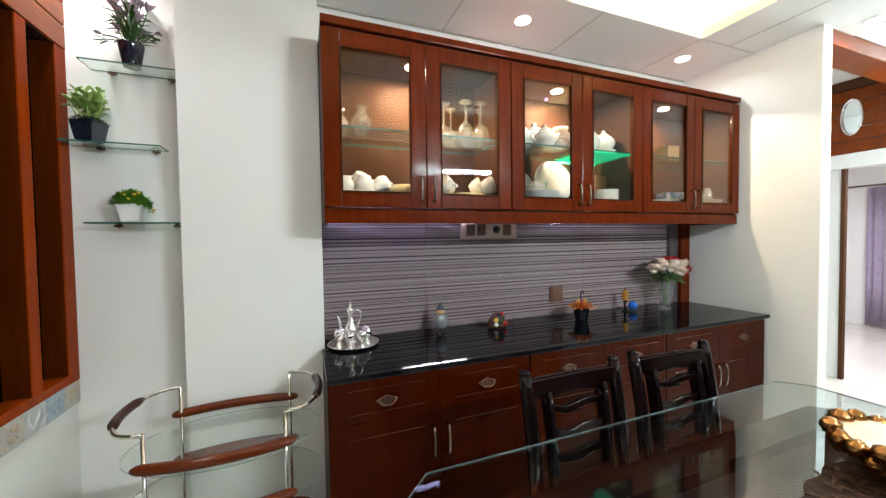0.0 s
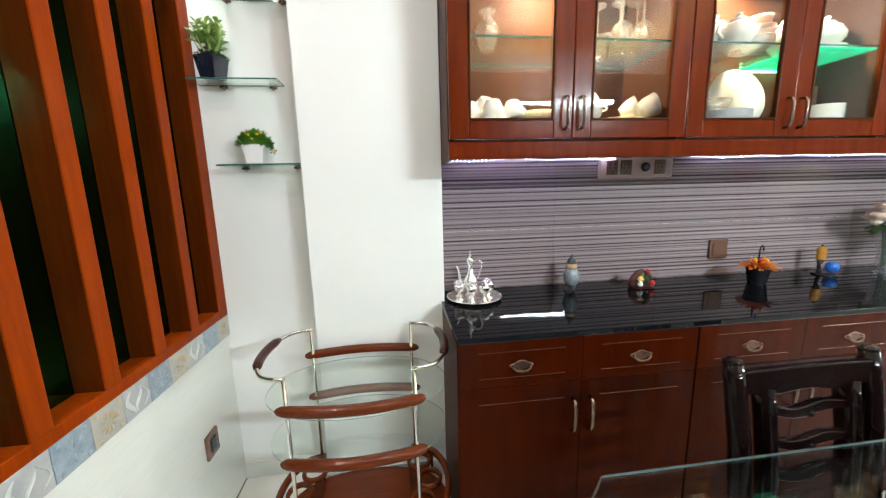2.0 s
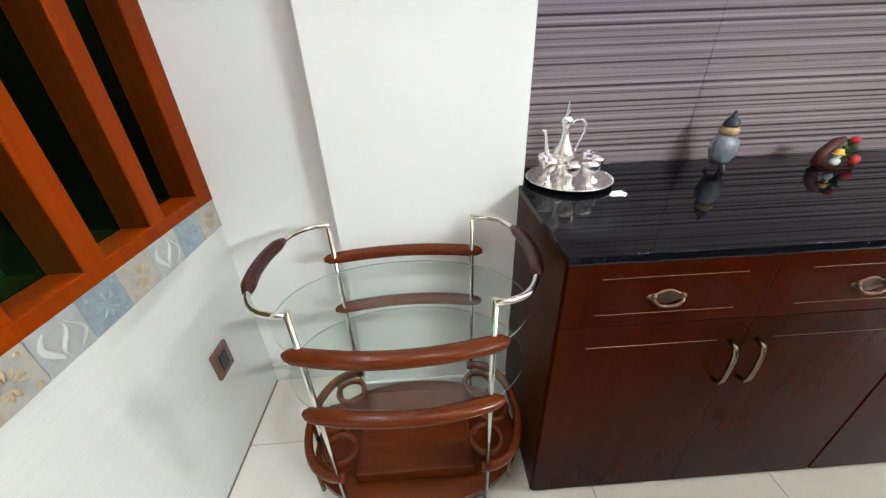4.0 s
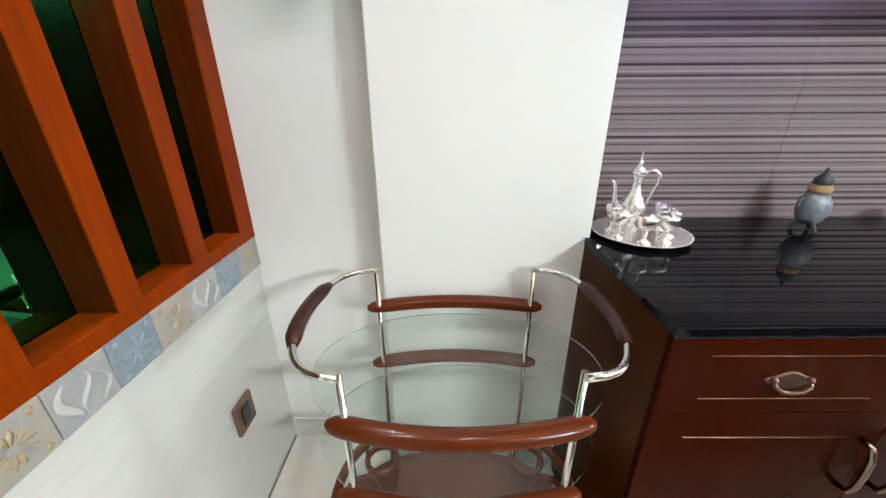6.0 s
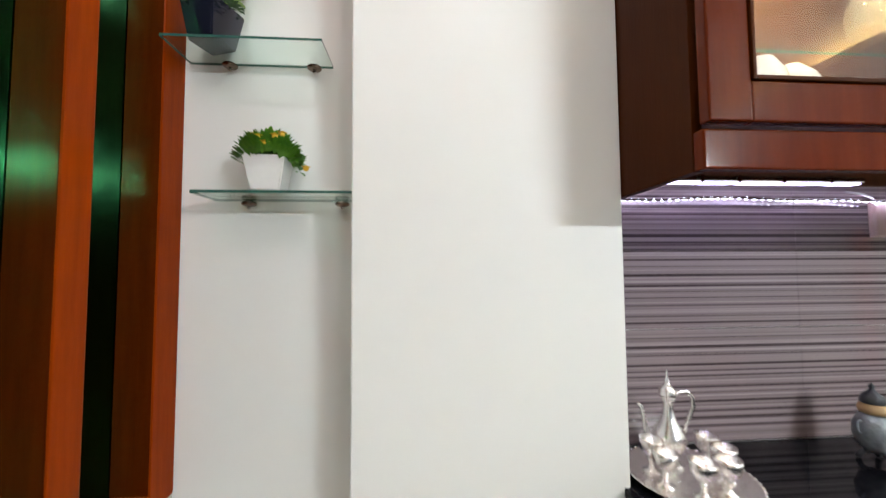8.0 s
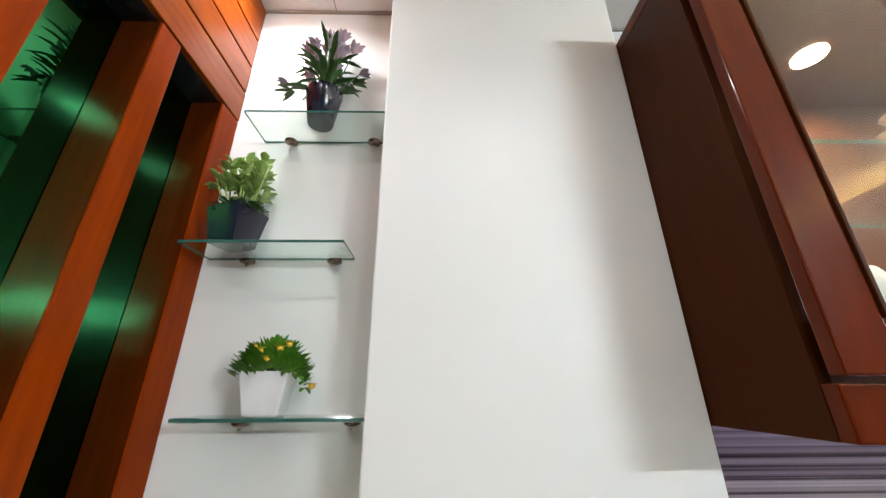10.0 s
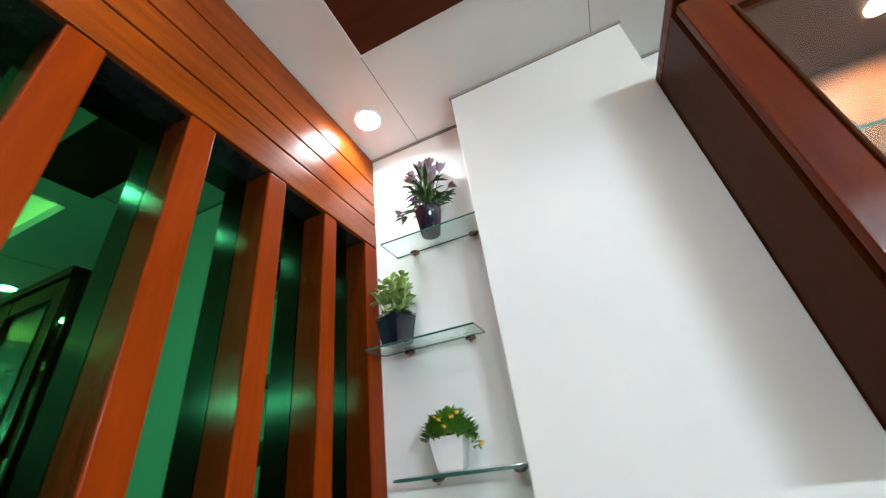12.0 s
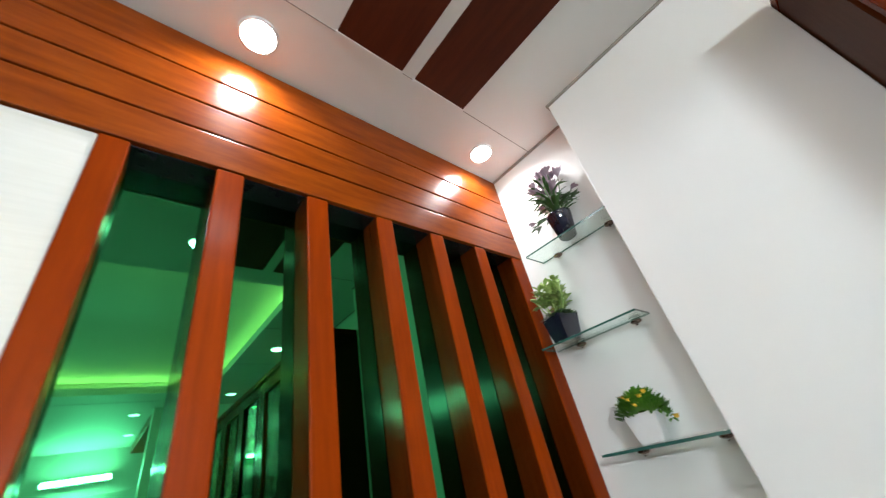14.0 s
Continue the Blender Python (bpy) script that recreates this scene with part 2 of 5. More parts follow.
M_GREENGLASS.node_tree.nodes["Principled BSDF"].inputs["Alpha"].default_value = 0.80
M_MIRROR = shader("green_mirror", (0.030, 0.205, 0.070), 0.015, metal=1.0, second=(0.028, 0.195, 0.067), scale=1.2)
M_BLACK = shader("black_plastic", (0.012, 0.012, 0.017), 0.25, second=(0.02, 0.02, 0.028), scale=30)
M_RUBBER = shader("dark_rubber", (0.03, 0.03, 0.03), 0.6, second=(0.045, 0.045, 0.045), scale=50)
M_NAVY = shader("navy_glaze", (0.010, 0.011, 0.022), 0.10, second=(0.018, 0.020, 0.038), scale=12, coat=0.4)
M_WHITEPOT = shader("white_pot", (0.78, 0.77, 0.76), 0.35, second=(0.70, 0.69, 0.68), scale=14)
M_CHINA = shader("white_china", (0.82, 0.80, 0.74), 0.14, second=(0.74, 0.70, 0.62), scale=25, coat=0.5)
M_IVORY = shader("ivory_enamel", (0.72, 0.66, 0.50), 0.25, second=(0.60, 0.52, 0.36), scale=20)
M_CREAM = shader("cream_china", (0.80, 0.68, 0.38), 0.2, second=(0.70, 0.56, 0.28), scale=20)
M_SWITCH = shader("brown_switch", (0.16, 0.075, 0.045), 0.22, second=(0.11, 0.05, 0.03), scale=12, coat=0.4)
M_ROSE = shader("rose_plate", (0.60, 0.42, 0.40), 0.3, second=(0.52, 0.36, 0.34), scale=20)
M_SOCKET = shader("beige_socket", (0.56, 0.44, 0.40), 0.3, second=(0.48, 0.36, 0.32), scale=30)
M_BROWNPANEL = shader("ceiling_board", (0.098, 0.019, 0.006), 0.5, second=(0.062, 0.011, 0.004), scale=5, stretch=(1, 8, 8), bump=0.08, spec=0.12)
M_LEAF = shader("leaf_green", (0.026, 0.125, 0.008), 0.5, second=(0.13, 0.30, 0.015), scale=45)
M_LEAFPALE = shader("leaf_pale", (0.15, 0.31, 0.045), 0.45, second=(0.50, 0.60, 0.22), scale=38)
M_LEAFDARK = shader("leaf_dark", (0.035, 0.09, 0.02), 0.45, second=(0.06, 0.13, 0.03), scale=30)
M_YELLOW = shader("yellow_petal", (0.75, 0.42, 0.02), 0.5, second=(0.8, 0.5, 0.06), scale=40)
M_PURPLE = shader("mauve_petal", (0.22, 0.15, 0.20), 0.5, second=(0.36, 0.27, 0.31), scale=40)
M_ORANGE = shader("orange_petal", (0.80, 0.16, 0.015), 0.45, second=(0.85, 0.30, 0.02), scale=40)
M_PINK = shader("blush_petal", (0.84, 0.62, 0.54), 0.5, second=(0.86, 0.76, 0.64), scale=30)
M_RED = shader("red_petal", (0.50, 0.02, 0.025), 0.45, second=(0.36, 0.012, 0.018), scale=30)
M_BLUE = shader("blue_glass_ball", (0.01, 0.07, 0.50), 0.12, second=(0.03, 0.18, 0.60), scale=12, coat=0.6)
M_AMBER = shader("amber_resin", (0.60, 0.30, 0.05), 0.2, second=(0.45, 0.2, 0.03), scale=30)
M_DARKPEWTER = shader("dark_pewter", (0.085, 0.09, 0.10), 0.4, metal=0.4, second=(0.04, 0.042, 0.05), scale=70, bump=0.5, bump_scale=150)
M_PEWTER = shader("pewter", (0.36, 0.39, 0.43), 0.42, metal=0.3, second=(0.10, 0.11, 0.13), scale=42, mix=0.5, bump=0.7, bump_scale=150)
M_BLUEGREY = shader("blue_pattern_tile", (0.185, 0.235, 0.28), 0.35, second=(0.30, 0.345, 0.38), scale=40, mix=0.4, rand=0.10)
M_SWIRL = shader("grey_swirl_tile", (0.40, 0.395, 0.38), 0.35, second=(0.32, 0.325, 0.33), scale=22, mix=0.3, rand=0.08)
M_BEIGE = shader("beige_pattern_tile", (0.39, 0.335, 0.26), 0.35, second=(0.30, 0.31, 0.31), scale=34, mix=0.4, rand=0.08)
M_OCHRE = shader("ochre_glaze", (0.44, 0.32, 0.17), 0.4, second=(0.38, 0.31, 0.22), scale=60)
M_PALETILE = shader("pale_glaze", (0.47, 0.475, 0.465), 0.35, second=(0.53, 0.53, 0.51), scale=60)
M_PALEBLUE = shader("pale_blue_glaze", (0.31, 0.36, 0.41), 0.35, second=(0.25, 0.30, 0.35), scale=60)
M_CURTAIN = shader("lilac_curtain_cloth", (0.60, 0.49, 0.66), 0.8, second=(0.74, 0.66, 0.78), scale=14, mix=0.4, bump=0.2)
M_LACE = shader("brown_lace", (0.016, 0.009, 0.006), 0.7, second=(0.04, 0.024, 0.016), scale=60, mix=0.25, bump=0.5, spec=0.1)
M_RUG = shader("dark_rug", (0.05, 0.02, 0.03), 0.9, second=(0.10, 0.05, 0.06), scale=30, bump=0.3)
M_LAMPGLOW = glow("downlight_glow", (1.0, 0.97, 0.92), 26)
M_TUBEGLOW = glow("tube_glow", (0.90, 0.97, 1.0), 300)
M_LEDGLOW = glow("led_glow", (0.72, 0.72, 1.0), 24)
M_LEDSOFT = glow("led_diffuser_glow", (0.58, 0.52, 1.0), 6)
M_PUCKGLOW = glow("puck_glow", (1.0, 0.80, 0.52), 18)
M_VIOLETGLOW = glow("violet_led_glow", (0.7, 0.15, 1.0), 12)
M_GREENLED = glow("green_led_glow", (0.05, 1.0, 0.35), 9)
M_BOXBLUE = shader("blue_carton", (0.16, 0.38, 0.58), 0.4, second=(0.7, 0.75, 0.8), scale=18, mix=0.1)
M_ORANGECARD = shader("orange_card", (0.46, 0.16, 0.06), 0.6, second=(0.40, 0.13, 0.05), scale=10)
M_BOTTLE = shader("dark_bottle", (0.012, 0.03, 0.025), 0.1, second=(0.02, 0.05, 0.04), scale=15, coat=0.5)


# ---- mesh building ----
def box(bm, x0, x1, y0, y1, z0, z1, bevel=0.0, seg=2):
    r = bmesh.ops.create_cube(bm, size=1, matrix=Matrix.LocRotScale(((x0 + x1) / 2, (y0 + y1) / 2, (z0 + z1) / 2), None, (abs(x1 - x0), abs(y1 - y0), abs(z1 - z0))))
    if bevel:
        edges = list({e for v in r["verts"] for e in v.link_edges})
        bmesh.ops.bevel(bm, geom=edges, offset=bevel, segments=seg, affect="EDGES", profile=0.6)
    return bm


def lathe(bm, profile, seg=24, at=(0, 0, 0), sx=1.0, sy=1.0, ripple=0.0, lobes=8):
    rings = []
    for r, z in profile:
        ring = []
        for k in range(seg):
            a = 2 * math.pi * k / seg
            q = r * (1 + ripple * math.cos(lobes * a))
            ring.append(bm.verts.new((at[0] + q * math.cos(a) * sx, at[1] + q * math.sin(a) * sy, at[2] + z)))
        rings.append(ring)
    for a, b in zip(rings, rings[1:]):
        for k in range(seg):
            f = bm.faces.new((a[k], a[(k + 1) % seg], b[(k + 1) % seg], b[k]))
            f.smooth = True
    if profile[0][0] > 1e-4:
        bm.faces.new(rings[0][::-1])
    if profile[-1][0] > 1e-4:
        bm.faces.new(rings[-1])
    return bm


def sweep(bm, pts, radius, seg=10, flat=1.0, closed=False):
    """A round (or flattened) bar along points; radius may be a list."""
    pts = [Vector(p) for p in pts]
    n, rings, side = len(pts), [], None
    for i, p in enumerate(pts):
        a = pts[i - 1] if i or closed else pts[0]
        b = pts[(i + 1) % n] if i < n - 1 or closed else pts[-1]
        d = (b - a).normalized()
        if side is None:
            side = d.cross(Vector((0, 0, 1)) if abs(d.z) < 0.9 else Vector((1, 0, 0))).normalized()
        side = (side - d * side.dot(d)).normalized()
        up = side.cross(d)
        r = radius[i] if isinstance(radius, (list, tuple)) else radius
        rings.append([bm.verts.new(p + side * (r * math.cos(2 * math.pi * k / seg)) + up * (r * flat * math.sin(2 * math.pi * k / seg))) for k in range(seg)])
    pairs = list(zip(rings, rings[1:])) + ([(rings[-1], rings[0])] if closed else [])
    for a, b in pairs:
        for k in range(seg):
            bm.faces.new((a[k], a[(k + 1) % seg], b[(k + 1) % seg], b[k])).smooth = True
    if not closed:
        bm.faces.new(rings[0][::-1])
        bm.faces.new(rings[-1])
    return bm


def plate(bm, outline, z0, z1, bevel=0.0, seg=2):
    """A slab from an outline in x and y."""
    low = [bm.verts.new((x, y, z0)) for x, y in outline]
    high = [bm.verts.new((x, y, z1)) for x, y in outline]
    bm.faces.new(low[::-1])
    bm.faces.new(high)
    n = len(outline)
    for k in range(n):
        bm.faces.new((low[k], low[(k + 1) % n], high[(k + 1) % n], high[k]))
    if bevel:
        edges = [e for e in bm.edges if e.verts[0] in low and e.verts[1] in low or e.verts[0] in high and e.verts[1] in high]
        bmesh.ops.bevel(bm, geom=edges, offset=bevel, segments=seg, affect="EDGES")
    return bm


def ball(bm, at, r, sx=1, sy=1, sz=1, sub=2):
    res = bmesh.ops.create_icosphere(bm, subdivisions=sub, radius=r, matrix=Matrix.LocRotScale(at, None, (sx, sy, sz)))
    for v in res["verts"]:
        for f in v.link_faces:
            f.smooth = True
    return bm


def leaf(bm, base, way, length, width, droop=0.2, fold=0.15):
    """One pointed leaf with a fold along its middle."""
    way = Vector(way).normalized()
    side = way.cross(Vector((0, 0, 1)))
    side = side.normalized() if side.length > 1e-3 else Vector((1, 0, 0))
    up = side.cross(way)
    base = Vector(base)
    mid = []
    for s, w in ((0, 0.12), (0.35, 0.9), (0.65, 1.0), (0.88, 0.5), (1.0, 0.03)):
        c = base + way * (length * s) - Vector((0, 0, 1)) * (droop * length * s * s)
        mid.append((bm.verts.new(c + side * (width * w / 2) + up * (fold * width * w)), bm.verts.new(c), bm.verts.new(c - side * (width * w / 2) + up * (fold * width * w))))
    for a, b in zip(mid, mid[1:]):
        bm.faces.new((a[0], a[1], b[1], b[0])).smooth = True
        bm.faces.new((a[1], a[2], b[2], b[1])).smooth = True
    return bm


def part(name, bm, material, parent=None, label="", turn=None, edge=None):
    """Links a bmesh as one mesh object, under a thing or a part. edge: a second material for upright faces."""
    me = bpy.data.meshes.new(name)
    bmesh.ops.recalc_face_normals(bm, faces=bm.faces[:])
    if edge:
        bm.normal_update()
        for f in bm.faces:
            f.material_index = 1 if abs(f.normal.z) < 0.5 else 0
    bm.to_mesh(me)
    bm.free()
    me.materials.append(material)
    if edge:
        me.materials.append(edge)
    ob = new(name, me)
    if turn:
        ob.matrix_basis = turn
    if parent:
        ob.parent = parent
    if label:
        ob["label"] = label
    return ob


def thing(name, at, label, category, group="", kind="", rz=0):
    ob = new(name)
    ob.empty_display_size = 0.05
    ob.matrix_basis = pose(*at, 0, 0, rz)
    return tagged(ob, label, category, group, kind)


def setting(name, bm, material, label, category):
    return tagged(part(name, bm, material), label, category, kind="structure")


def B(*a, **k):
    return box(bmesh.new(), *a, **k)


# ---- plan (metres) ----
LEFT, NICHE, COLF, SPLASH = -0.80, 2.125, 1.996, 2.165
COL0, COL1, RIGHT, WALLEND, FAR = -0.383, 0.20, 3.03, 1.33, -1.15
CABF, CABB, CABT = 1.758, 1.518, 2.408
COUNTER, CTF = 0.90, 1.582
MIRROR = LEFT - 0.080
TRAY = (0.30, 2.51, -0.60, 1.69)

# ---- walls, ceiling, floor ----
back = setting("wall_north", B(-1.0, 3.2, SPLASH + 0.006, SPLASH + 0.16, 0, CEIL), M_WALL, "smooth off-white painted wall behind the wall cabinets", "wall")
niche = setting("wall_niche", B(LEFT - 0.14, COL0 + 0.02, NICHE, SPLASH + 0.004, 0, CEIL), M_WALL, "off-white painted niche wall with glass shelves", "wall")
column = setting("wall_column", B(COL0, COL1, COLF, SPLASH + 0.003, 0, CEIL, bevel=0.004), M_WALL, "plain off-white painted column beside the niche", "wall")
low_left = setting("wall_west", B(LEFT - 0.25, LEFT - 0.012, 0.6, NICHE + 0.02, 0, 0.77), M_WALLTILE, "white streaky glazed tile wall under the slatted mirror", "wall")
setting("wall_west_south", B(LEFT - 0.25, LEFT - 0.004, FAR, 0.818, 0, 2.25), M_WALLTILE, "glossy white tiled wall beside the slatted mirror", "wall")
setting("wall_west_upper", B(LEFT - 0.25, LEFT - 0.101, FAR, NICHE + 0.02, 2.25, CEIL), M_WALL, "white wall behind the plank lintel", "wall")
setting("wall_west_core", B(LEFT - 0.25, MIRROR - 0.006, 0.80, NICHE + 0.02, 0.77, 2.26), M_WALL, "white wall behind the green mirror", "wall")
setting("wall_east", B(RIGHT, RIGHT + 0.10, WALLEND, SPLASH + 0.16, 0, CEIL, bevel=0.004), M_WALL, "off-white painted wall that ends at a wide opening", "wall")
# Unseen closing wall; its dark slate is chosen to keep pane reflections dark.
setting("wall_south", B(-1.05, 3.4, FAR - 0.15, FAR, 0, CEIL), M_SLATE, "unseen slate blue-grey closing wall with a tube lamp across the table", "wall")

bm = bmesh.new()
x0, x1, y0, y1 = TRAY
for a in ((-1.05, x0, FAR - 0.15, 2.4), (x1, 3.4, FAR - 0.15, 2.4), (x0, x1, y1, 2.4), (x0, x1, FAR - 0.15, y0)):
    box(bm, a[0], a[1], a[2], a[3], CEIL, CEIL + 0.06)
box(bm, x0 - 0.3, x1 + 0.3, y0 - 0.3, y1 + 0.3, 2.86, 2.92)
for a in ((x0 - 0.30, x0 - 0.26, y0 - 0.3, y1 + 0.3), (x1 + 0.26, x1 + 0.30, y0 - 0.3, y1 + 0.3), (x0 - 0.3, x1 + 0.3, y0 - 0.30, y0 - 0.26), (x0 - 0.3, x1 + 0.3, y1 + 0.26, y1 + 0.30)):
    box(bm, a[0], a[1], a[2], a[3], CEIL + 0.05, 2.87)
setting("ceiling", bm, M_CEIL, "white gypsum ceiling with a warm lit tray cove", "ceiling")
bm = bmesh.new()
for x in (0.922, 1.70, 2.507):
    box(bm, x - 0.0015, x + 0.0015, y1, SPLASH, CEIL - 0.0012, CEIL + 0.002)
box(bm, LEFT + 0.22, LEFT + 0.2225, FAR, NICHE, CEIL - 0.0012, CEIL + 0.002)
box(bm, 2.775, 2.778, 0.2, y1, CEIL - 0.0012, CEIL + 0.002)
box(bm, 0.113, 0.1155, 1.72, COLF - 0.006, CEIL - 0.0012, CEIL + 0.002)
box(bm, x1, RIGHT, y1, y1 + 0.0025, CEIL - 0.0012, CEIL + 0.002)
setting("ceiling_joint", bm, shader("joint_shade", (0.33, 0.31, 0.28), 0.8, second=(0.28, 0.26, 0.24), scale=20), "thin grey joints between white ceiling boards", "trim")
bm = bmesh.new()
box(bm, COL0 - 0.006, COL1 + 0.004, COLF - 0.006, COLF, CEIL - 0.010, CEIL)
box(bm, COL0 - 0.006, COL0, COLF, NICHE, CEIL - 0.010, CEIL)
box(bm, LEFT, COL0 - 0.006, NICHE - 0.006, NICHE, CEIL - 0.010, CEIL)
box(bm, COL1 + 0.004, RIGHT, SPLASH, SPLASH + 0.006, CEIL - 0.010, CEIL)
setting("ceiling_trim", bm, shader("trim_shade", (0.36, 0.32, 0.27), 0.7, second=(0.30, 0.27, 0.23), scale=20), "narrow beige shadow trim at the ceiling edge", "trim")
for ya in (1.213, 1.486):
    p = thing("ceiling_board", (-0.572, ya, CEIL), "dark brown wooden board set in the white ceiling", "ceiling board", "brown ceiling boards")
    part("board", B(0, 0.72, 0, 0.222, -0.006, 0.002, bevel=0.002), M_BROWNPANEL, p)
    bm = bmesh.new()
    box(bm, -0.008, 0, -0.004, 0.226, -0.009, 0.001)
    part("edge_trim", bm, M_CEIL, p, "thin white edge strip")

bm = B(-1.2, 12, -3, 9, -0.12, -0.006)
floor = setting("floor", bm, M_GROUT, "glossy cream floor tiles with thin dark joints", "floor")
bm = bmesh.new()
box(bm, LEFT - 0.01, COL0, NICHE - 0.012, NICHE, 0, 0.09, bevel=0.003)
box(bm, COL0 - 0.012, COL0, COLF, NICHE - 0.012, 0, 0.09, bevel=0.003)
box(bm, COL0 - 0.012, COL1, COLF - 0.012, COLF, 0, 0.09, bevel=0.003)
setting("baseboard", bm, M_WALLTILE, "white glazed tile skirting along the niche", "baseboard")

setting("floor_joint", B(LEFT - 0.0115, LEFT - 0.0055, 0.7, NICHE - 0.012, -0.004, 0.0008), M_GROUT, "thin dark joint where floor tiles meet the wall", "trim")

# ---- slatted green mirror on the west wall ----
mirror_thing = thing("slatted_mirror", (LEFT, 1.5, 0.86), "green tinted mirror behind upright varnished teak slats", "mirror")


def wall_part(name, a, material, bevel=0.003, label="", parent=mirror_thing):
    o = Vector((LEFT, 1.5, 0.86))
    bm = B(*a, bevel=bevel)
    bmesh.ops.translate(bm, verts=bm.verts[:], vec=-o)
    return part(name, bm, material, parent, label)


wall_part("mirror_pane", (MIRROR - 0.005, MIRROR, 0.83, 2.12, 0.865, 2.255), M_MIRROR, 0, "green tinted mirror glass")
for yc in (1.042, 1.245, 1.451, 1.656, 1.866):
    sl = wall_part("slat", (MIRROR + 0.001, LEFT, yc - 0.0275, yc + 0.0275, 0.8975, 2.252), M_SLAT, 0.003)
    # Thin side strips carry the painted shade of the gaps.
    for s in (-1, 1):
        wall_part("shaded_side", (MIRROR + 0.0015, LEFT - 0.004, yc + s * 0.0275, yc + s * 0.0285, 0.8980, 2.2515), M_SLATSHADE, 0, "slat side strip with shade in its colour", sl)
wall_part("jamb", (MIRROR + 0.001, LEFT, 0.819, 0.866, 0.8605, 2.252), M_SLAT)
jm = wall_part("jamb", (MIRROR + 0.001, LEFT, 2.052, 2.1245, 0.8605, 2.252), M_SLAT)
wall_part("shaded_side", (MIRROR + 0.0015, LEFT - 0.004, 2.051, 2.052, 0.8980, 2.2515), M_SLATSHADE, 0, "slat side strip with shade in its colour", jm)
wall_part("sill_rail", (MIRROR + 0.001, LEFT - 0.001, 0.866, 2.052, 0.861, 0.8975), M_SLAT)
lintel = tagged(thing("plank_lintel", (LEFT, 0.5, 2.25), "varnished orange-brown plank lintel with dark grooves", "lintel"), kind="structure")
edges = (2.252, 2.353, 2.446, 2.550, 2.688)
for a, b in zip(edges, edges[1:]):
    bm = B(-0.10, 0.002, FAR - 0.5 + 0.01, NICHE - 0.5 - 0.001, a - 2.25 + 0.003, b - 2.25 - 0.003, bevel=0.003)
    part("plank", bm, M_PLANK, lintel)
bm = B(-0.09, -0.012, FAR - 0.5 + 0.01, NICHE - 0.5 - 0.002, 0.0025, 0.436)
part("backing", bm, M_BLACK, lintel, "dark groove backing")

tile_band = tagged(thing("tile_band", (LEFT, 0.82, 0.765), "band of small blue, grey and beige patterned tiles", "tiles"), kind="structure")
part("bed", B(-0.10, -0.004, 0, 1.304, 0.004, 0.095), M_GROUT, tile_band, "grey grout bed")
y, k = NICHE - 0.004, 0
while y > 0.83:
    w = 0.109
    m = (M_BEIGE, M_BLUEGREY, M_SWIRL)[k % 3]
    ya = max(y - w + 0.002, 0.822)
    tile = part("tile", B(-0.012, 0.0, ya - 0.82, y - 0.82, 0.0, 0.096, bevel=0.0015, seg=1), m, tile_band)
    bm = bmesh.new()
    cy, cz, rnd = (ya + y) / 2 - 0.82, 0.048, random.Random(k)
    if m is M_SWIRL:
        for q in range(3):
            pts = [(0.0003, cy + (q - 1) * 0.028 + 0.013 * math.cos(s * 0.55 + q * 2), cz - 0.036 + s * 0.008) for s in range(10)]
            sweep(bm, pts, [0.002 + 0.0065 * math.sin(s / 9 * math.pi) for s in range(10)], 6, flat=0.10)
    else:
        for q in range(14 if m is M_BEIGE else 8):
            a = q * math.pi / (7 if m is M_BEIGE else 4)
            sweep(bm, [(0.0003, cy + 0.008 * math.cos(a), cz + 0.008 * math.sin(a)), (0.0003, cy + 0.022 * math.cos(a), cz + 0.022 * math.sin(a)), (0.0003, cy + 0.032 * math.cos(a), cz + 0.032 * math.sin(a))], [0.002, 0.0055, 0.001], 5, flat=0.10)
        for q in range(4):
            ball(bm, (0.0002, cy + (0.036 if q % 2 else -0.036), cz + (0.036 if q > 1 else -0.036)), 0.007, 0.10, 1, 1, 1)
    part("pattern", bm, {M_BEIGE: M_OCHRE, M_BLUEGREY: M_PALEBLUE}.get(m, M_PALETILE), tile, "raised pale flower or scroll pattern")
    y, k = y - w, k + 1

# ---- striped backsplash of large tiles ----
splash = tagged(thing("backsplash", (COL1, SPLASH, COUNTER), "grey mauve backsplash tiles with fine horizontal stripes", "backsplash"), kind="structure")
x, k = 0.0, 0
while x < RIGHT - COL1 - 0.22:
    w = min(0.595, RIGHT - COL1 - 0.20 - x)
    for a, b in ((0.0, 0.297), (0.2985, 0.70)):
        part("tile", B(x + 0.0004, x + w - 0.0004, 0.0, 0.0058, a, b, bevel=0.0006, seg=1), M_SPLASH, splash)
    x += w
part("side_panel", B(RIGHT - COL1 - 0.195, RIGHT - COL1 - 0.10, -0.022, 0.0055, 0, 0.70, bevel=0.002), shader("dark_stripe_panel", (0.045, 0.034, 0.036), 0.3, second=(0.10, 0.08, 0.085), scale=50, stretch=(0.2, 0.2, 1)), splash, "dark striped end panel")
part("end_post", B(RIGHT - COL1 - 0.10, RIGHT - COL1 - 0.001, -0.05, 0.0055, 0, 0.70, bevel=0.003), M_CAB, splash, "mahogany end post")

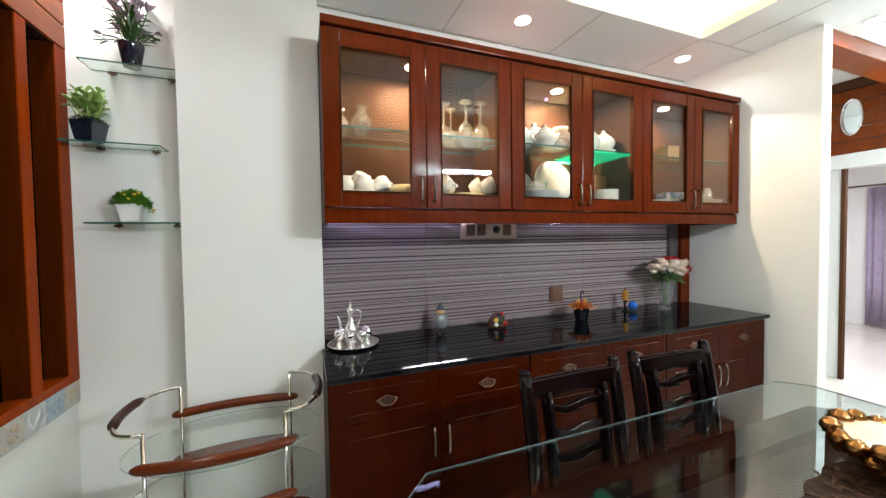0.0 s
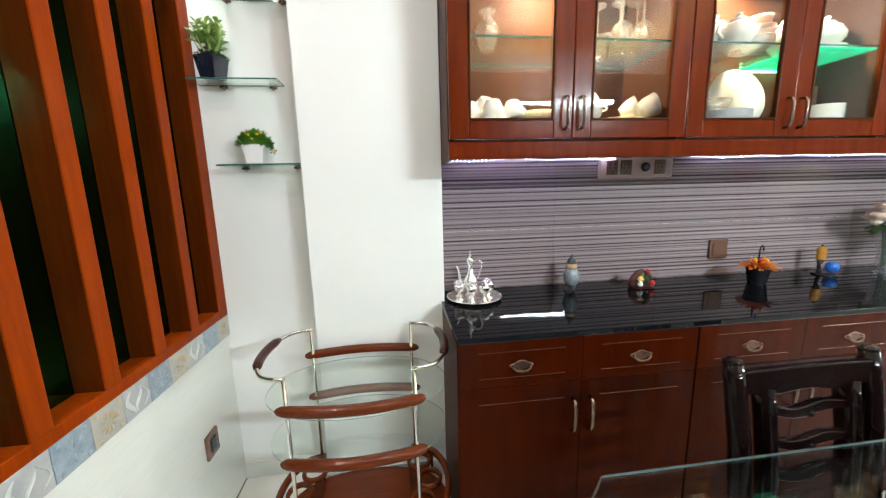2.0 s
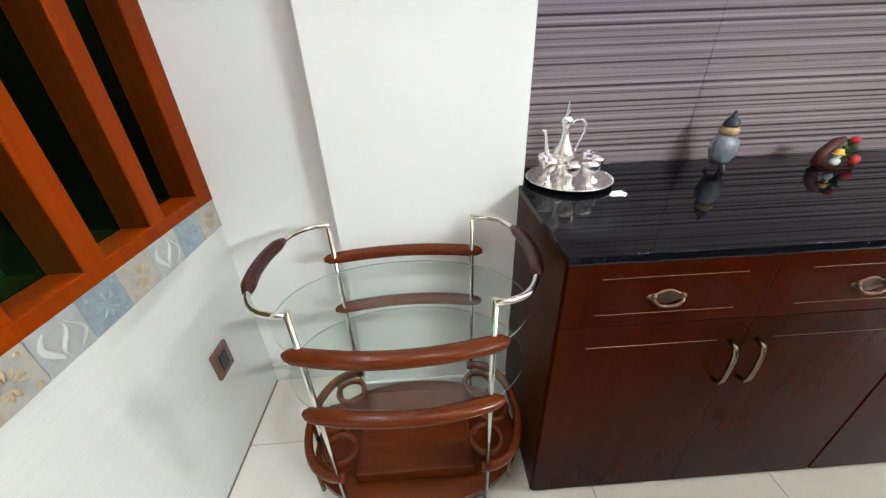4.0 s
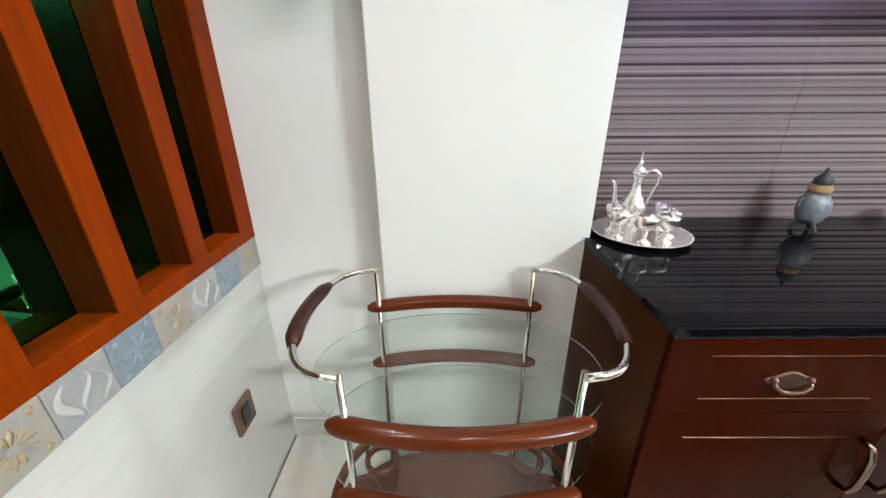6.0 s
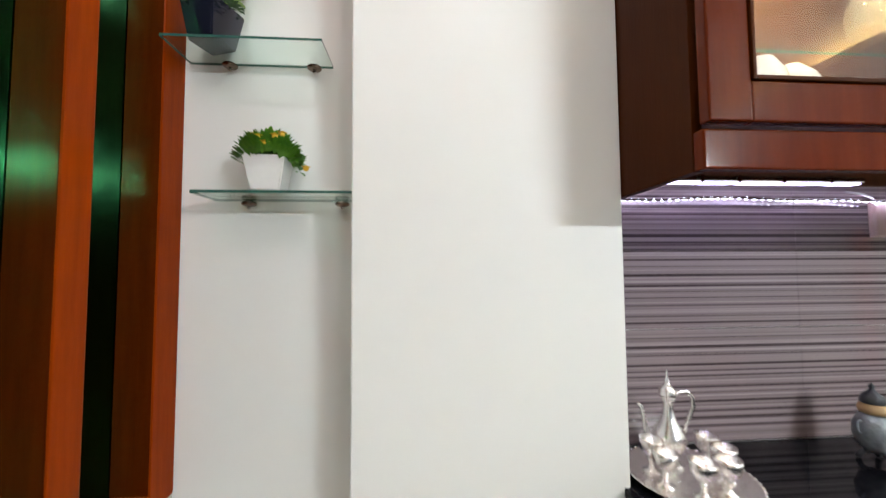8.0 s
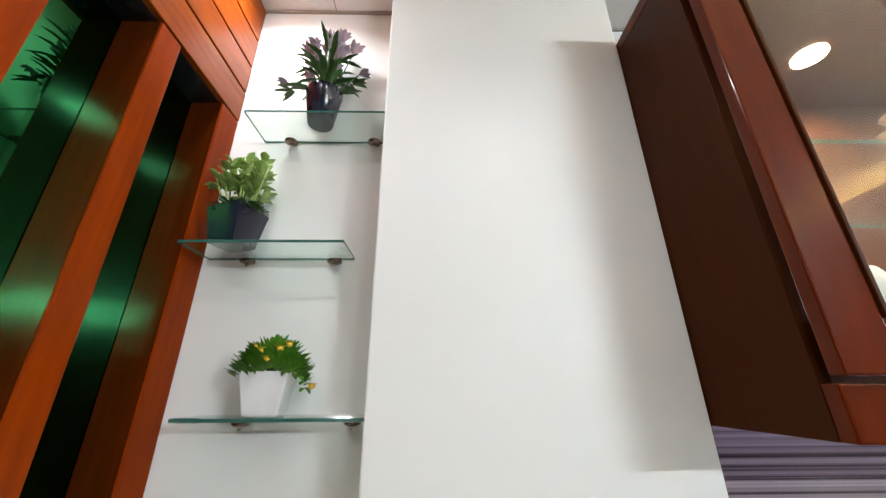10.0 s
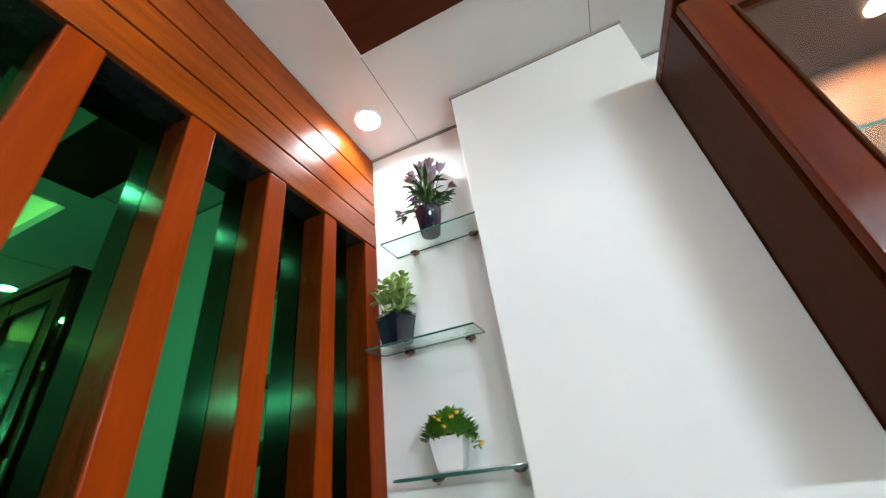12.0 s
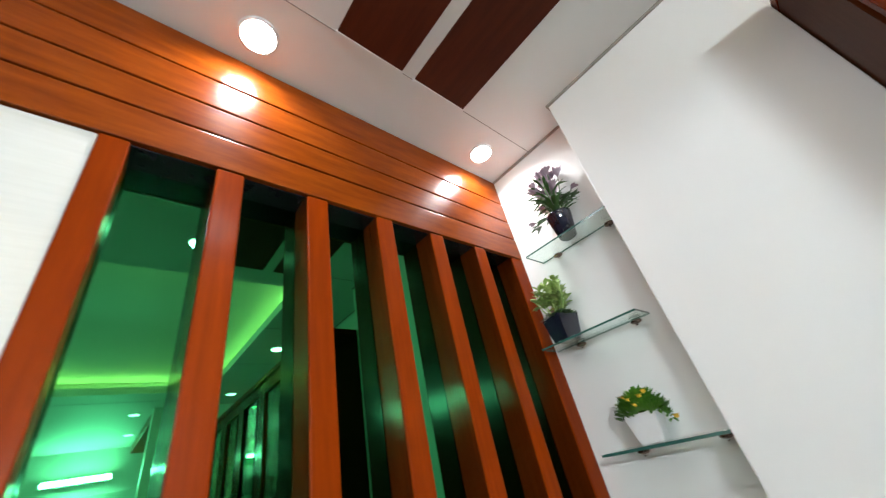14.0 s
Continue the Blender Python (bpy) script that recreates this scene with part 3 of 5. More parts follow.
# ---- lamps ----
for x, y in DOWNLIGHTS:
    p = thing("downlight", (x, y, CEIL), "small round white recessed ceiling downlight, lit", "ceiling lamp", "recessed downlights")
    bm = lathe(bmesh.new(), [(0.052, 0.0), (0.052, -0.005), (0.0455, -0.0065), (0.045, -0.004), (0.045, 0.0)], 32)
    part("rim", bm, M_WHITEPOT, p)
    part("lens", lathe(bmesh.new(), [(0.0, -0.0075), (0.045, -0.0062)], 32), M_LAMPGLOW, p, "glowing white lens")


def tube_lamp(x, y, z, rz, length):
    p = thing("tube_lamp", (x, y, z), "lit white tube lamp on a slim white batten", "wall lamp", "tube lamps", rz=rz)
    part("batten", B(-length / 2 - 0.03, length / 2 + 0.03, -0.045, 0.0, -0.03, 0.03, bevel=0.006), M_WHITEPOT, p)
    part("tube", sweep(bmesh.new(), [(-length / 2, 0.018, 0), (length / 2, 0.018, 0)], 0.014, 16), M_TUBEGLOW, p, "glowing white glass tube")
    for s in (-1, 1):
        part("end_cap", B(s * length / 2 - 0.012, s * length / 2 + 0.012, -0.002, 0.036, -0.018, 0.018, bevel=0.003), M_WHITEPOT, p)


tube_lamp(2.0, FAR + 0.045, 2.34, 0, 1.1)
tube_lamp(4.955, 0.90, 2.36, 90, 0.6)

# ---- wall cabinets ----
for n in range(3):
    xa = COL1 + 0.002 + n * 0.938
    w = 0.936
    c = thing("wall_cabinet", (xa, 0, 0), "mahogany wall cabinet with glazed doors, lit inside, holding tableware", "cabinet", "wall cabinets")
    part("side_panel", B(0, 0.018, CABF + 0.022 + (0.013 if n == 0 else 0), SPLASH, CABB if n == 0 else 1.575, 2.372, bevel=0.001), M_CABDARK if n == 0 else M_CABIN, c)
    part("side_panel", B(w - 0.018, w, CABF + 0.022, SPLASH, 1.575, 2.372, bevel=0.001), M_CABIN, c)
    part("back_panel", B(0.018, w - 0.018, SPLASH - 0.012, SPLASH, 1.585, 2.372), M_CABIN, c)
    part("bottom_panel", B(0.018, w - 0.018, CABF + 0.022, SPLASH - 0.012, 1.636, 1.656), M_CABIN, c)
    part("top_panel", B(0.018, w - 0.018, CABF + 0.022, SPLASH - 0.012, 2.352, 2.372), M_CABIN, c)
    o = part("shelf", B(0.02, w - 0.02, CABF + 0.06, SPLASH - 0.014, 1.957, 1.965), M_SHELF, c, "clear glass shelf", edge=M_EDGE)
    o.visible_shadow = False
    part("puck_lamp", lathe(bmesh.new(), [(0.0, 2.3435), (0.030, 2.344), (0.036, 2.347), (0.036, 2.352)], 24, at=(w / 2, 1.98, 0)), M_PUCKGLOW, c, "small warm glowing cabinet spotlight")
    for d in range(2):
        da, dw = d * w / 2 + 0.0015, w / 2 - 0.003
        x0, x1, z0, z1 = da, da + dw, 1.590, 2.358
        s = 0.072
        door = part("door", B(x0, x0 + s, CABF, CABF + 0.021, z0, z1, bevel=0.003), M_CAB, c, "mahogany frame door with a clear pane")
        part("stile", B(x1 - s, x1, CABF, CABF + 0.021, z0, z1, bevel=0.003), M_CAB, door)
        part("rail", B(x0 + s + 0.0005, x1 - s - 0.0005, CABF + 0.001, CABF + 0.021, z0, z0 + 0.066, bevel=0.003), M_CAB, door)
        part("rail", B(x0 + s + 0.0005, x1 - s - 0.0005, CABF + 0.001, CABF + 0.021, z1 - 0.070, z1, bevel=0.003), M_CAB, door)
        bead = bmesh.new()
        a0, a1, b0, b1 = x0 + s, x1 - s, z0 + 0.066, z1 - 0.070
        for q in ((a0, a0 + 0.007, b0, b1), (a1 - 0.007, a1, b0, b1), (a0 + 0.007, a1 - 0.007, b0, b0 + 0.007), (a0 + 0.007, a1 - 0.007, b1 - 0.007, b1)):
            box(bead, q[0], q[1], CABF - 0.004, CABF + 0.008, q[2], q[3], bevel=0.002)
        part("bead", bead, M_CABDARK, door, "dark raised glazing bead")
        pane = part("pane", B(a0 - 0.002, a1 + 0.002, CABF + 0.010, CABF + 0.014, b0 - 0.002, b1 + 0.002), M_PANE, door, "clear glass pane")
        pane.visible_shadow = False
        hx = x1 - 0.030 if d == 0 else x0 + 0.030
        part("handle", sweep(bmesh.new(), [(hx, CABF + 0.002, 1.622), (hx, CABF - 0.020, 1.626), (hx, CABF - 0.027, 1.640), (hx, CABF - 0.028, 1.680), (hx, CABF - 0.027, 1.720), (hx, CABF - 0.020, 1.734), (hx, CABF + 0.002, 1.738)], 0.0055, 10), M_STEEL, door, "dull steel bow handle")
pel = tagged(thing("cabinet_pelmet", (COL1, 0, 0), "mahogany light pelmet and cornice of the wall cabinets", "trim"), kind="structure")
part("pelmet_board", B(0.002, 2.816, CABF + 0.012, CABF + 0.034, CABB, 1.582, bevel=0.003), M_CAB, pel)
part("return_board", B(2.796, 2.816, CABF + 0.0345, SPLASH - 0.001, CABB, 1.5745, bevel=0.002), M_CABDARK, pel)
part("cornice", B(0.001, 2.817, CABF - 0.006, SPLASH - 0.001, 2.3725, CABT, bevel=0.004), M_CAB, pel)

# LED fittings and tape under the cabinets
led = thing("led_batten", (COL1, 0, 1.56), "slim clear LED batten clipped under the wall cabinets", "light strip", "LED battens")
part("profile", B(0.06, 0.62, 2.02, 2.045, 0.0, 0.014, bevel=0.004), M_CHROME, led)
for x in (0.10, 0.20, 0.29, 0.40, 0.52):
    part("clip", B(x, x + 0.008, 2.012, 2.053, -0.004, 0.014, bevel=0.001), M_CHROME, led)
part("diffuser", B(0.07, 0.61, 2.023, 2.042, -0.003, 0.0005), M_LEDSOFT, led, "glowing bluish-white diffuser")
tape = thing("led_tape", (COL1, 2.10, 1.553), "sagging LED tape with tiny bluish-white lights", "light strip")
pts = [(0.03 + 0.04 * k, 0.035 + 0.006 * math.sin(k * 0.9), -0.012 - 0.006 * math.sin(k * 0.55) * math.sin(k * 0.21)) for k in range(68)]
part("tape", sweep(bmesh.new(), pts, 0.0025, 6), M_STEEL, tape)
bm = bmesh.new()
for k in range(67):
    for h in (0.0, 0.5):
        if 21 < k < 32:
            continue
        p = Vector(pts[k]).lerp(Vector(pts[k + 1]), h)
        box(bm, p.x, p.x + 0.006, p.y + 0.002, p.y + 0.0052, p.z - 0.003, p.z + 0.003)
tagged(part("diodes", bm, M_LEDGLOW, tape, "row of tiny glowing diodes"), kind="stuff")
cable = tagged(part("cable", sweep(bmesh.new(), [(0.70, 2.12, 1.56), (0.76, 2.13, 1.556), (0.80, 2.14, 1.548), (0.825, 2.15, 1.53), (0.83, 2.155, 1.505), (0.84, 2.158, 1.490)], 0.003, 8), M_WHITEPOT), "thin white cable from the LED batten to the socket board", "cable")
cable.matrix_basis = pose(COL1, 0, 0)

# ---- base cabinets and worktop ----
for n in range(3):
    xa, w, yf = COL1 - 0.012 + n * 0.931, 0.929, 1.590
    c = thing("base_cabinet", (xa, 0, 0), "mahogany base cabinet with two drawers over two doors", "cabinet", "base cabinets")
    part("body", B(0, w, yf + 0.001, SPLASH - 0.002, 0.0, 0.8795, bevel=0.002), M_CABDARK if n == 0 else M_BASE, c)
    part("face_frame", B(0.0, w, yf - 0.004, yf + 0.001, 0.0, 0.8795, bevel=0.001), M_BASE, c)
    for d in range(2):
        x0, x1 = d * w / 2 + (0.003 if d == 0 else 0.001), (d + 1) * w / 2 - (0.001 if d == 0 else 0.003)
        dr = part("drawer_front", B(x0, x1, yf - 0.014, yf - 0.0045, 0.706, 0.877, bevel=0.0012), M_BASE, c)
        bm = bmesh.new()
        for z in (0.738, 0.836):
            box(bm, x0 + 0.075, x1 - 0.065, yf - 0.0155, yf - 0.013, z, z + 0.0028, bevel=0.0008, seg=1)
        part("inlay", bm, M_LINE, dr, "thin pale inlay line")
        hx, hz, hy = (d + 0.5) * w / 2, 0.784, yf - 0.016
        bm = bmesh.new()
        plate_pts = [(hx + 0.041 * math.cos(a) * (1 + 0.10 * math.cos(4 * a)), hz + 0.017 * math.sin(a) * (1 + 0.16 * math.cos(4 * a))) for a in [2 * math.pi * k / 32 for k in range(32)]]
        low = [bm.verts.new((x, yf - 0.0145, z)) for x, z in plate_pts]
        high = [bm.verts.new((hx + (x - hx) * 0.9, yf - 0.0185, hz + (z - hz) * 0.88)) for x, z in plate_pts]
        bm.faces.new(high)
        for k in range(32):
            bm.faces.new((low[k], low[(k + 1) % 32], high[(k + 1) % 32], high[k]))
        pull = part("pull", bm, M_COPPER, dr, "oval pressed metal backplate")
        bail = [(hx - 0.033, hy - 0.004, hz + 0.004), (hx - 0.032, hy - 0.010, hz - 0.006), (hx - 0.020, hy - 0.013, hz - 0.015), (hx, hy - 0.013, hz - 0.018), (hx + 0.020, hy - 0.013, hz - 0.015), (hx + 0.032, hy - 0.010, hz - 0.006), (hx + 0.033, hy - 0.004, hz + 0.004)]
        bm = sweep(bmesh.new(), bail, 0.0036, 8)
        for s in (-1, 1):
            ball(bm, (hx + s * 0.033, hy - 0.004, hz + 0.004), 0.0065)
        part("bail", bm, M_COPPER, dr, "hanging dull bail")
        do = part("door", B(x0, x1, yf - 0.014, yf - 0.0045, 0.012, 0.7035, bevel=0.0012), M_BASE, c)
        bm = bmesh.new()
        box(bm, x0 + 0.073, x1 - 0.065, yf - 0.0155, yf - 0.013, 0.637, 0.640, bevel=0.0008, seg=1)
        part("inlay", bm, M_LINE, do, "thin pale inlay line")
        hx = x1 - 0.033 if d == 0 else x0 + 0.033
        part("handle", sweep(bmesh.new(), [(hx, yf - 0.012, 0.505), (hx, yf - 0.036, 0.510), (hx, yf - 0.043, 0.530), (hx, yf - 0.045, 0.570), (hx, yf - 0.043, 0.610), (hx, yf - 0.036, 0.630), (hx, yf - 0.012, 0.635)], 0.006, 10), M_STEEL, do, "dull steel bow handle")
wt = thing("worktop", (COL1, CTF, 0.8685), "polished black granite worktop with sharp reflections", "worktop")
part("slab", B(-0.014, RIGHT - 0.001 - COL1, -0.010, SPLASH - 0.0005 - CTF, 0.0115, COUNTER - 0.8685, bevel=0.0025, seg=3), M_GRANITE, wt)
part("under_strip", B(-0.012, RIGHT - 0.002 - COL1, -0.0075, -0.0065, 0.008, 0.0113, bevel=0), M_BLACK, wt, "dark strip under the front edge")

# ---- sockets ----
sb = thing("socket_board", (1.219, SPLASH - 0.001, 1.494), "rose brown socket board with white sockets and a dial", "socket board")
part("plate", B(-0.198, 0.198, -0.016, 0, -0.049, 0.049, bevel=0.004), M_ROSE, sb)
part("border", B(-0.202, 0.202, -0.009, 0, -0.053, 0.053, bevel=0.003), M_ROSE, sb)
for x in (-0.135, -0.060, 0.125):
    so = part("socket", B(x - 0.030, x + 0.030, -0.021, -0.0155, -0.036, 0.036, bevel=0.003), M_SWITCH, sb)
    bm = bmesh.new()
    for u, v in ((-0.012, 0.016), (0.012, 0.016), (-0.012, -0.002), (0.012, -0.002), (0, -0.020)):
        box(bm, x + u - 0.004, x + u + 0.004, -0.0225, -0.0205, v - 0.005, v + 0.005, bevel=0.001, seg=1)
    part("holes", bm, M_BLACK, so, "dark pin holes")
bm = bmesh.new()
lathe(bm, [(0.024, 0), (0.022, 0.012), (0.010, 0.016)], 20)
part("dial", bm, M_BLACK, sb, "black round fan dial", turn=pose(0.045, -0.016, 0, 90))
so = thing("wall_socket", (1.738, SPLASH - 0.001, 1.047), "brown square wall socket on the striped tiles", "socket")
part("plate", B(-0.054, 0.054, -0.012, 0, -0.052, 0.052, bevel=0.004), M_SWITCH, so)
part("insert", B(-0.036, 0.036, -0.016, -0.0115, -0.034, 0.034, bevel=0.003), M_SWITCH, so, "brown socket insert")
sw = thing("wall_socket", (LEFT - 0.011, 1.866, 0.392), "dark brown square wall socket on white tiles", "socket")
part("plate", B(0, 0.012, -0.044, 0.044, -0.052, 0.052, bevel=0.004), M_SWITCH, sw)
part("insert", B(0.0115, 0.016, -0.022, 0.022, -0.030, 0.030, bevel=0.003), M_BLACK, sw, "black insert")


# ---- glass shelves with plants in the niche ----
def shelf(x0, x1, z, y0, clips):
    s = thing("glass_shelf", ((x0 + x1) / 2, NICHE, z), "small clear glass shelf on two metal clips", "shelf", "niche shelves")
    h = (x1 - x0) / 2
    o = part("pane", B(-h, h, y0 - NICHE, -0.001, 0, 0.008, bevel=0.0012, seg=1), M_SHELF, s, "", edge=M_EDGE)
    o.visible_shadow = True
    for cx in clips:
        cl = part("clip", ball(bmesh.new(), (cx - (x0 + x1) / 2, -0.016, -0.007), 0.017, 1.0, 1.0, 0.42, 3), M_STEEL, s, "dull metal clip")
        part("screw", lathe(bmesh.new(), [(0.004, 0), (0.004, 0.003), (0.0, 0.004)], 10), M_CHROME, cl, turn=pose(cx - (x0 + x1) / 2, -0.016, -0.0165, 180))
    return s


shelf(-0.716, COL0 - 0.003, 2.185, 2.010, (-0.640, -0.425))
shelf(-0.788, -0.452, 1.856, 2.015, (-0.690, -0.494))
shelf(-0.722, COL0 - 0.003, 1.525, 2.022, (-0.640, -0.425))


def square_pot(bm, w0, w1, h, wall=0.006):
    ring = lambda w, z: [bm.verts.new((sx * w / 2, sy * w / 2, z)) for sx, sy in ((-1, -1), (1, -1), (1, 1), (-1, 1))]
    a, b, c, d = ring(w0, 0), ring(w1, h), ring(w1 - 2 * wall, h), ring(w1 - 2 * wall - 0.004, h - 0.014)
    bm.faces.new(a[::-1])
    bm.faces.new(d)
    for p, q in ((a, b), (b, c), (c, d)):
        for k in range(4):
            bm.faces.new((p[k], p[(k + 1) % 4], q[(k + 1) % 4], q[k]))
    bmesh.ops.bevel(bm, geom=[e for e in bm.edges if e.calc_length() > 0.02], offset=0.003, segments=2, affect="EDGES")
    return bm


rnd = random.Random(4)
# bushy green plant with small yellow flowers
p = thing("potted_plant", (-0.577, 2.062, 1.5335), "bushy artificial plant with yellow flowers in a white tapered pot", "plant", rz=6)
part("pot", square_pot(bmesh.new(), 0.060, 0.086, 0.076), M_WHITEPOT, p, "matt white tapered square pot")
bm = bmesh.new()
for k in range(900):
    a, r = rnd.uniform(0, 6.283), rnd.uniform(0, 1) ** 0.5
    z = 0.072 + 0.062 * math.sqrt(max(0, 1 - r * r)) * rnd.uniform(0.45, 1)
    b = (0.060 * r * math.cos(a), 0.050 * r * math.sin(a), z - 0.008)
    leaf(bm, b, (math.cos(a) * (0.2 + 0.7 * r), math.sin(a) * (0.2 + 0.7 * r), 1.3 - 0.7 * r), rnd.uniform(0.014, 0.028), rnd.uniform(0.007, 0.011), 0.08)
tagged(part("foliage", bm, M_LEAF, p, "dense small bright green leaves"), kind="stuff")
bm = bmesh.new()
for k in range(60):
    s = rnd.uniform(0, 1)
    c = Vector((0.042 + 0.026 * s, -0.010 + 0.01 * rnd.uniform(-1, 1), 0.080 - 0.032 * s * s + rnd.uniform(-0.006, 0.008)))
    leaf(bm, c, (rnd.uniform(-0.2, 1), rnd.uniform(-1, 0.6), rnd.uniform(-0.3, 1)), rnd.uniform(0.016, 0.028), 0.009, 0.2)
tagged(part("spray", bm, M_LEAF, p, "drooping side spray of leaves"), kind="stuff")
for x, y, z in ((-0.012, -0.030, 0.118), (0.022, -0.032, 0.121), (0.004, -0.040, 0.102), (-0.030, -0.010, 0.127), (0.034, -0.02, 0.130), (0.084, -0.022, 0.056), (0.0, 0.0, 0.137)):
    y, z = y - 0.008, z - 0.006
    bm = ball(bmesh.new(), (x, y, z), 0.007, 1, 1, 0.8, 1)
    for q in range(5):
        leaf(bm, (x, y, z), (math.cos(q * 1.257), math.sin(q * 1.257), 0.5), 0.012, 0.010, 0.0)
    part("flower", bm, M_YELLOW, p, "small yellow flower")

# pale succulent in a dark square pot
p = thing("potted_plant", (-0.704, 2.060, 1.8645), "pale green artificial succulent in a dark square pot", "plant", rz=-18)
part("pot", square_pot(bmesh.new(), 0.066, 0.090, 0.086), M_NAVY, p, "glossy near-black square pot")
bm = bmesh.new()
stems = []
for k in range(15):
    a, t = rnd.uniform(0, 6.283), rnd.uniform(0.010, 0.070)
    tip = Vector((t * math.cos(a), t * math.sin(a), rnd.uniform(0.145, 0.225)))
    stems.append(tip)
    sweep(bm, [(tip.x * 0.3, tip.y * 0.3, 0.075), (tip.x * 0.7, tip.y * 0.7, 0.12), tip], 0.0022, 5)
    for q in range(13):
        aa, h = rnd.uniform(0, 6.283), rnd.uniform(0.45, 1.0)
        c = Vector((tip.x * h, tip.y * h, 0.075 + (tip.z - 0.075) * h))
        leaf(bm, c, (math.cos(aa), math.sin(aa), rnd.uniform(-0.1, 1.3)), rnd.uniform(0.026, 0.042), rnd.uniform(0.014, 0.021), 0.0, 0.25)
tagged(part("foliage", bm, M_LEAFPALE, p, "thick pale green leaves"), kind="stuff")
bm = bmesh.new()
for k in range(200):
    a, r = rnd.uniform(0, 6.283), rnd.uniform(0.2, 1)
    leaf(bm, (0.042 * r * math.cos(a), 0.042 * r * math.sin(a), 0.076 + rnd.uniform(0, 0.022)), (math.cos(a), math.sin(a), rnd.uniform(0, 1)), rnd.uniform(0.012, 0.026), 0.006, 0.3)
for k in range(50):
    s = rnd.uniform(0, 1)
    leaf(bm, (0.045 + 0.030 * s, -0.02 + 0.02 * rnd.uniform(-1, 1), 0.085 - 0.02 * s), (rnd.uniform(-0.2, 1), rnd.uniform(-1, 1), 0.4), 0.02, 0.006, 0.3)
tagged(part("undergrowth", bm, M_LEAFDARK, p, "small dark leaves at the rim"), kind="stuff")

# mauve lilies in a dark round pot
p = thing("potted_plant", (-0.554, 2.062, 2.1935), "artificial mauve lilies with long leaves in a dark round pot", "plant")
part("pot", lathe(bmesh.new(), [(0.028, 0), (0.031, 0.002), (0.046, 0.092), (0.047, 0.098), (0.043, 0.098), (0.041, 0.085), (0.0, 0.084)], 32, ripple=0.012, lobes=10), M_NAVY, p, "glossy navy fluted pot")
bm, bp = bmesh.new(), bmesh.new()
for k in range(70):
    a, e = rnd.uniform(0, 6.283), rnd.uniform(-0.15, 1.6)
    leaf(bm, (0.020 * math.cos(a), 0.020 * math.sin(a), 0.09 + rnd.uniform(0, 0.13)), (math.cos(a), math.sin(a), e), rnd.uniform(0.06, 0.10), rnd.uniform(0.009, 0.015), 0.35)
for k in range(24):
    a, r = rnd.uniform(0, 6.283), rnd.uniform(0.005, 0.062)
    c = Vector((r * math.cos(a), r * math.sin(a) * 0.8, rnd.uniform(0.19, 0.315) - r * 0.9))
    sweep(bm, [(c.x * 0.2, c.y * 0.2, 0.085), (c.x * 0.6, c.y * 0.6, (0.085 + c.z) / 2), c], 0.0018, 5)
    for q in range(6):
        aa = q * 1.047 + k
        leaf(bp, c, (math.cos(aa) * 0.55 + c.x * 6, math.sin(aa) * 0.55 + c.y * 6, 1.0), rnd.uniform(0.036, 0.050), 0.018, 0.0, 0.3)
for s in (-1, 1):
    c = Vector((0.088 * s, -0.015, 0.118 if s < 0 else 0.150))
    sweep(bm, [(0.01 * s, 0, 0.09), (0.05 * s, -0.01, 0.115), c], 0.002, 5)
    for q in range(5):
        leaf(bp, c, (s * 0.9 + 0.4 * math.cos(q * 1.26), 0.5 * math.sin(q * 1.26), 0.2), 0.032, 0.013, 0.1, 0.3)
    for q in range(6):
        leaf(bm, c * 0.8, (s, rnd.uniform(-0.8, 0.8), rnd.uniform(-0.2, 0.9)), 0.05, 0.010, 0.2)
tagged(part("foliage", bm, M_LEAFDARK, p, "long dark green leaves"), kind="stuff")
tagged(part("lily_bloom", bp, M_PURPLE, p, "dull mauve lily blooms"), kind="stuff")

# ---- serving trolley ----
t = thing("serving_trolley", (-0.176, 1.742, 0), "oval serving trolley with chrome posts, wooden rails and glass shelves", "trolley")
PX, PY, PT = 0.212, 0.192, 0.826
for sx in (-1, 1):
    for sy in (-1, 1):
        part("post", sweep(bmesh.new(), [(sx * PX, sy * PY, 0.075), (sx * PX, sy * PY, PT)], 0.0068, 14), M_CHROME, t, "chrome tube post")
        w = part("caster", sweep(bmesh.new(), [(sx * PX * 0.9, sy * PY - 0.010, 0.026), (sx * PX * 0.9, sy * PY + 0.010, 0.026)], 0.026, 20), M_RUBBER, t, "dark rubber wheel")
        part("fork", B(sx * PX * 0.9 - 0.010, sx * PX * 0.9 + 0.010, sy * PY - 0.015, sy * PY + 0.015, 0.045, 0.078, bevel=0.003), M_CHROME, w)
    arc = [(sx * (PX + 0.124 * math.sin(math.pi * k / 20) ** 0.75), -PY * math.cos(math.pi * k / 20) * 1.06, PT) for k in range(21)]
    h = part("handle", sweep(bmesh.new(), [(sx * (PX - 0.004), -PY * 1.075, PT)] + arc[1:-1] + [(sx * (PX - 0.004), PY * 1.075, PT)], 0.0075, 12), M_CHROME, t, "curved chrome handle tube")
    part("grip", sweep(bmesh.new(), arc[6:15], [0.010] + [0.0165] * 7 + [0.010], 14), M_GRIP, h, "dark wooden hand grip")
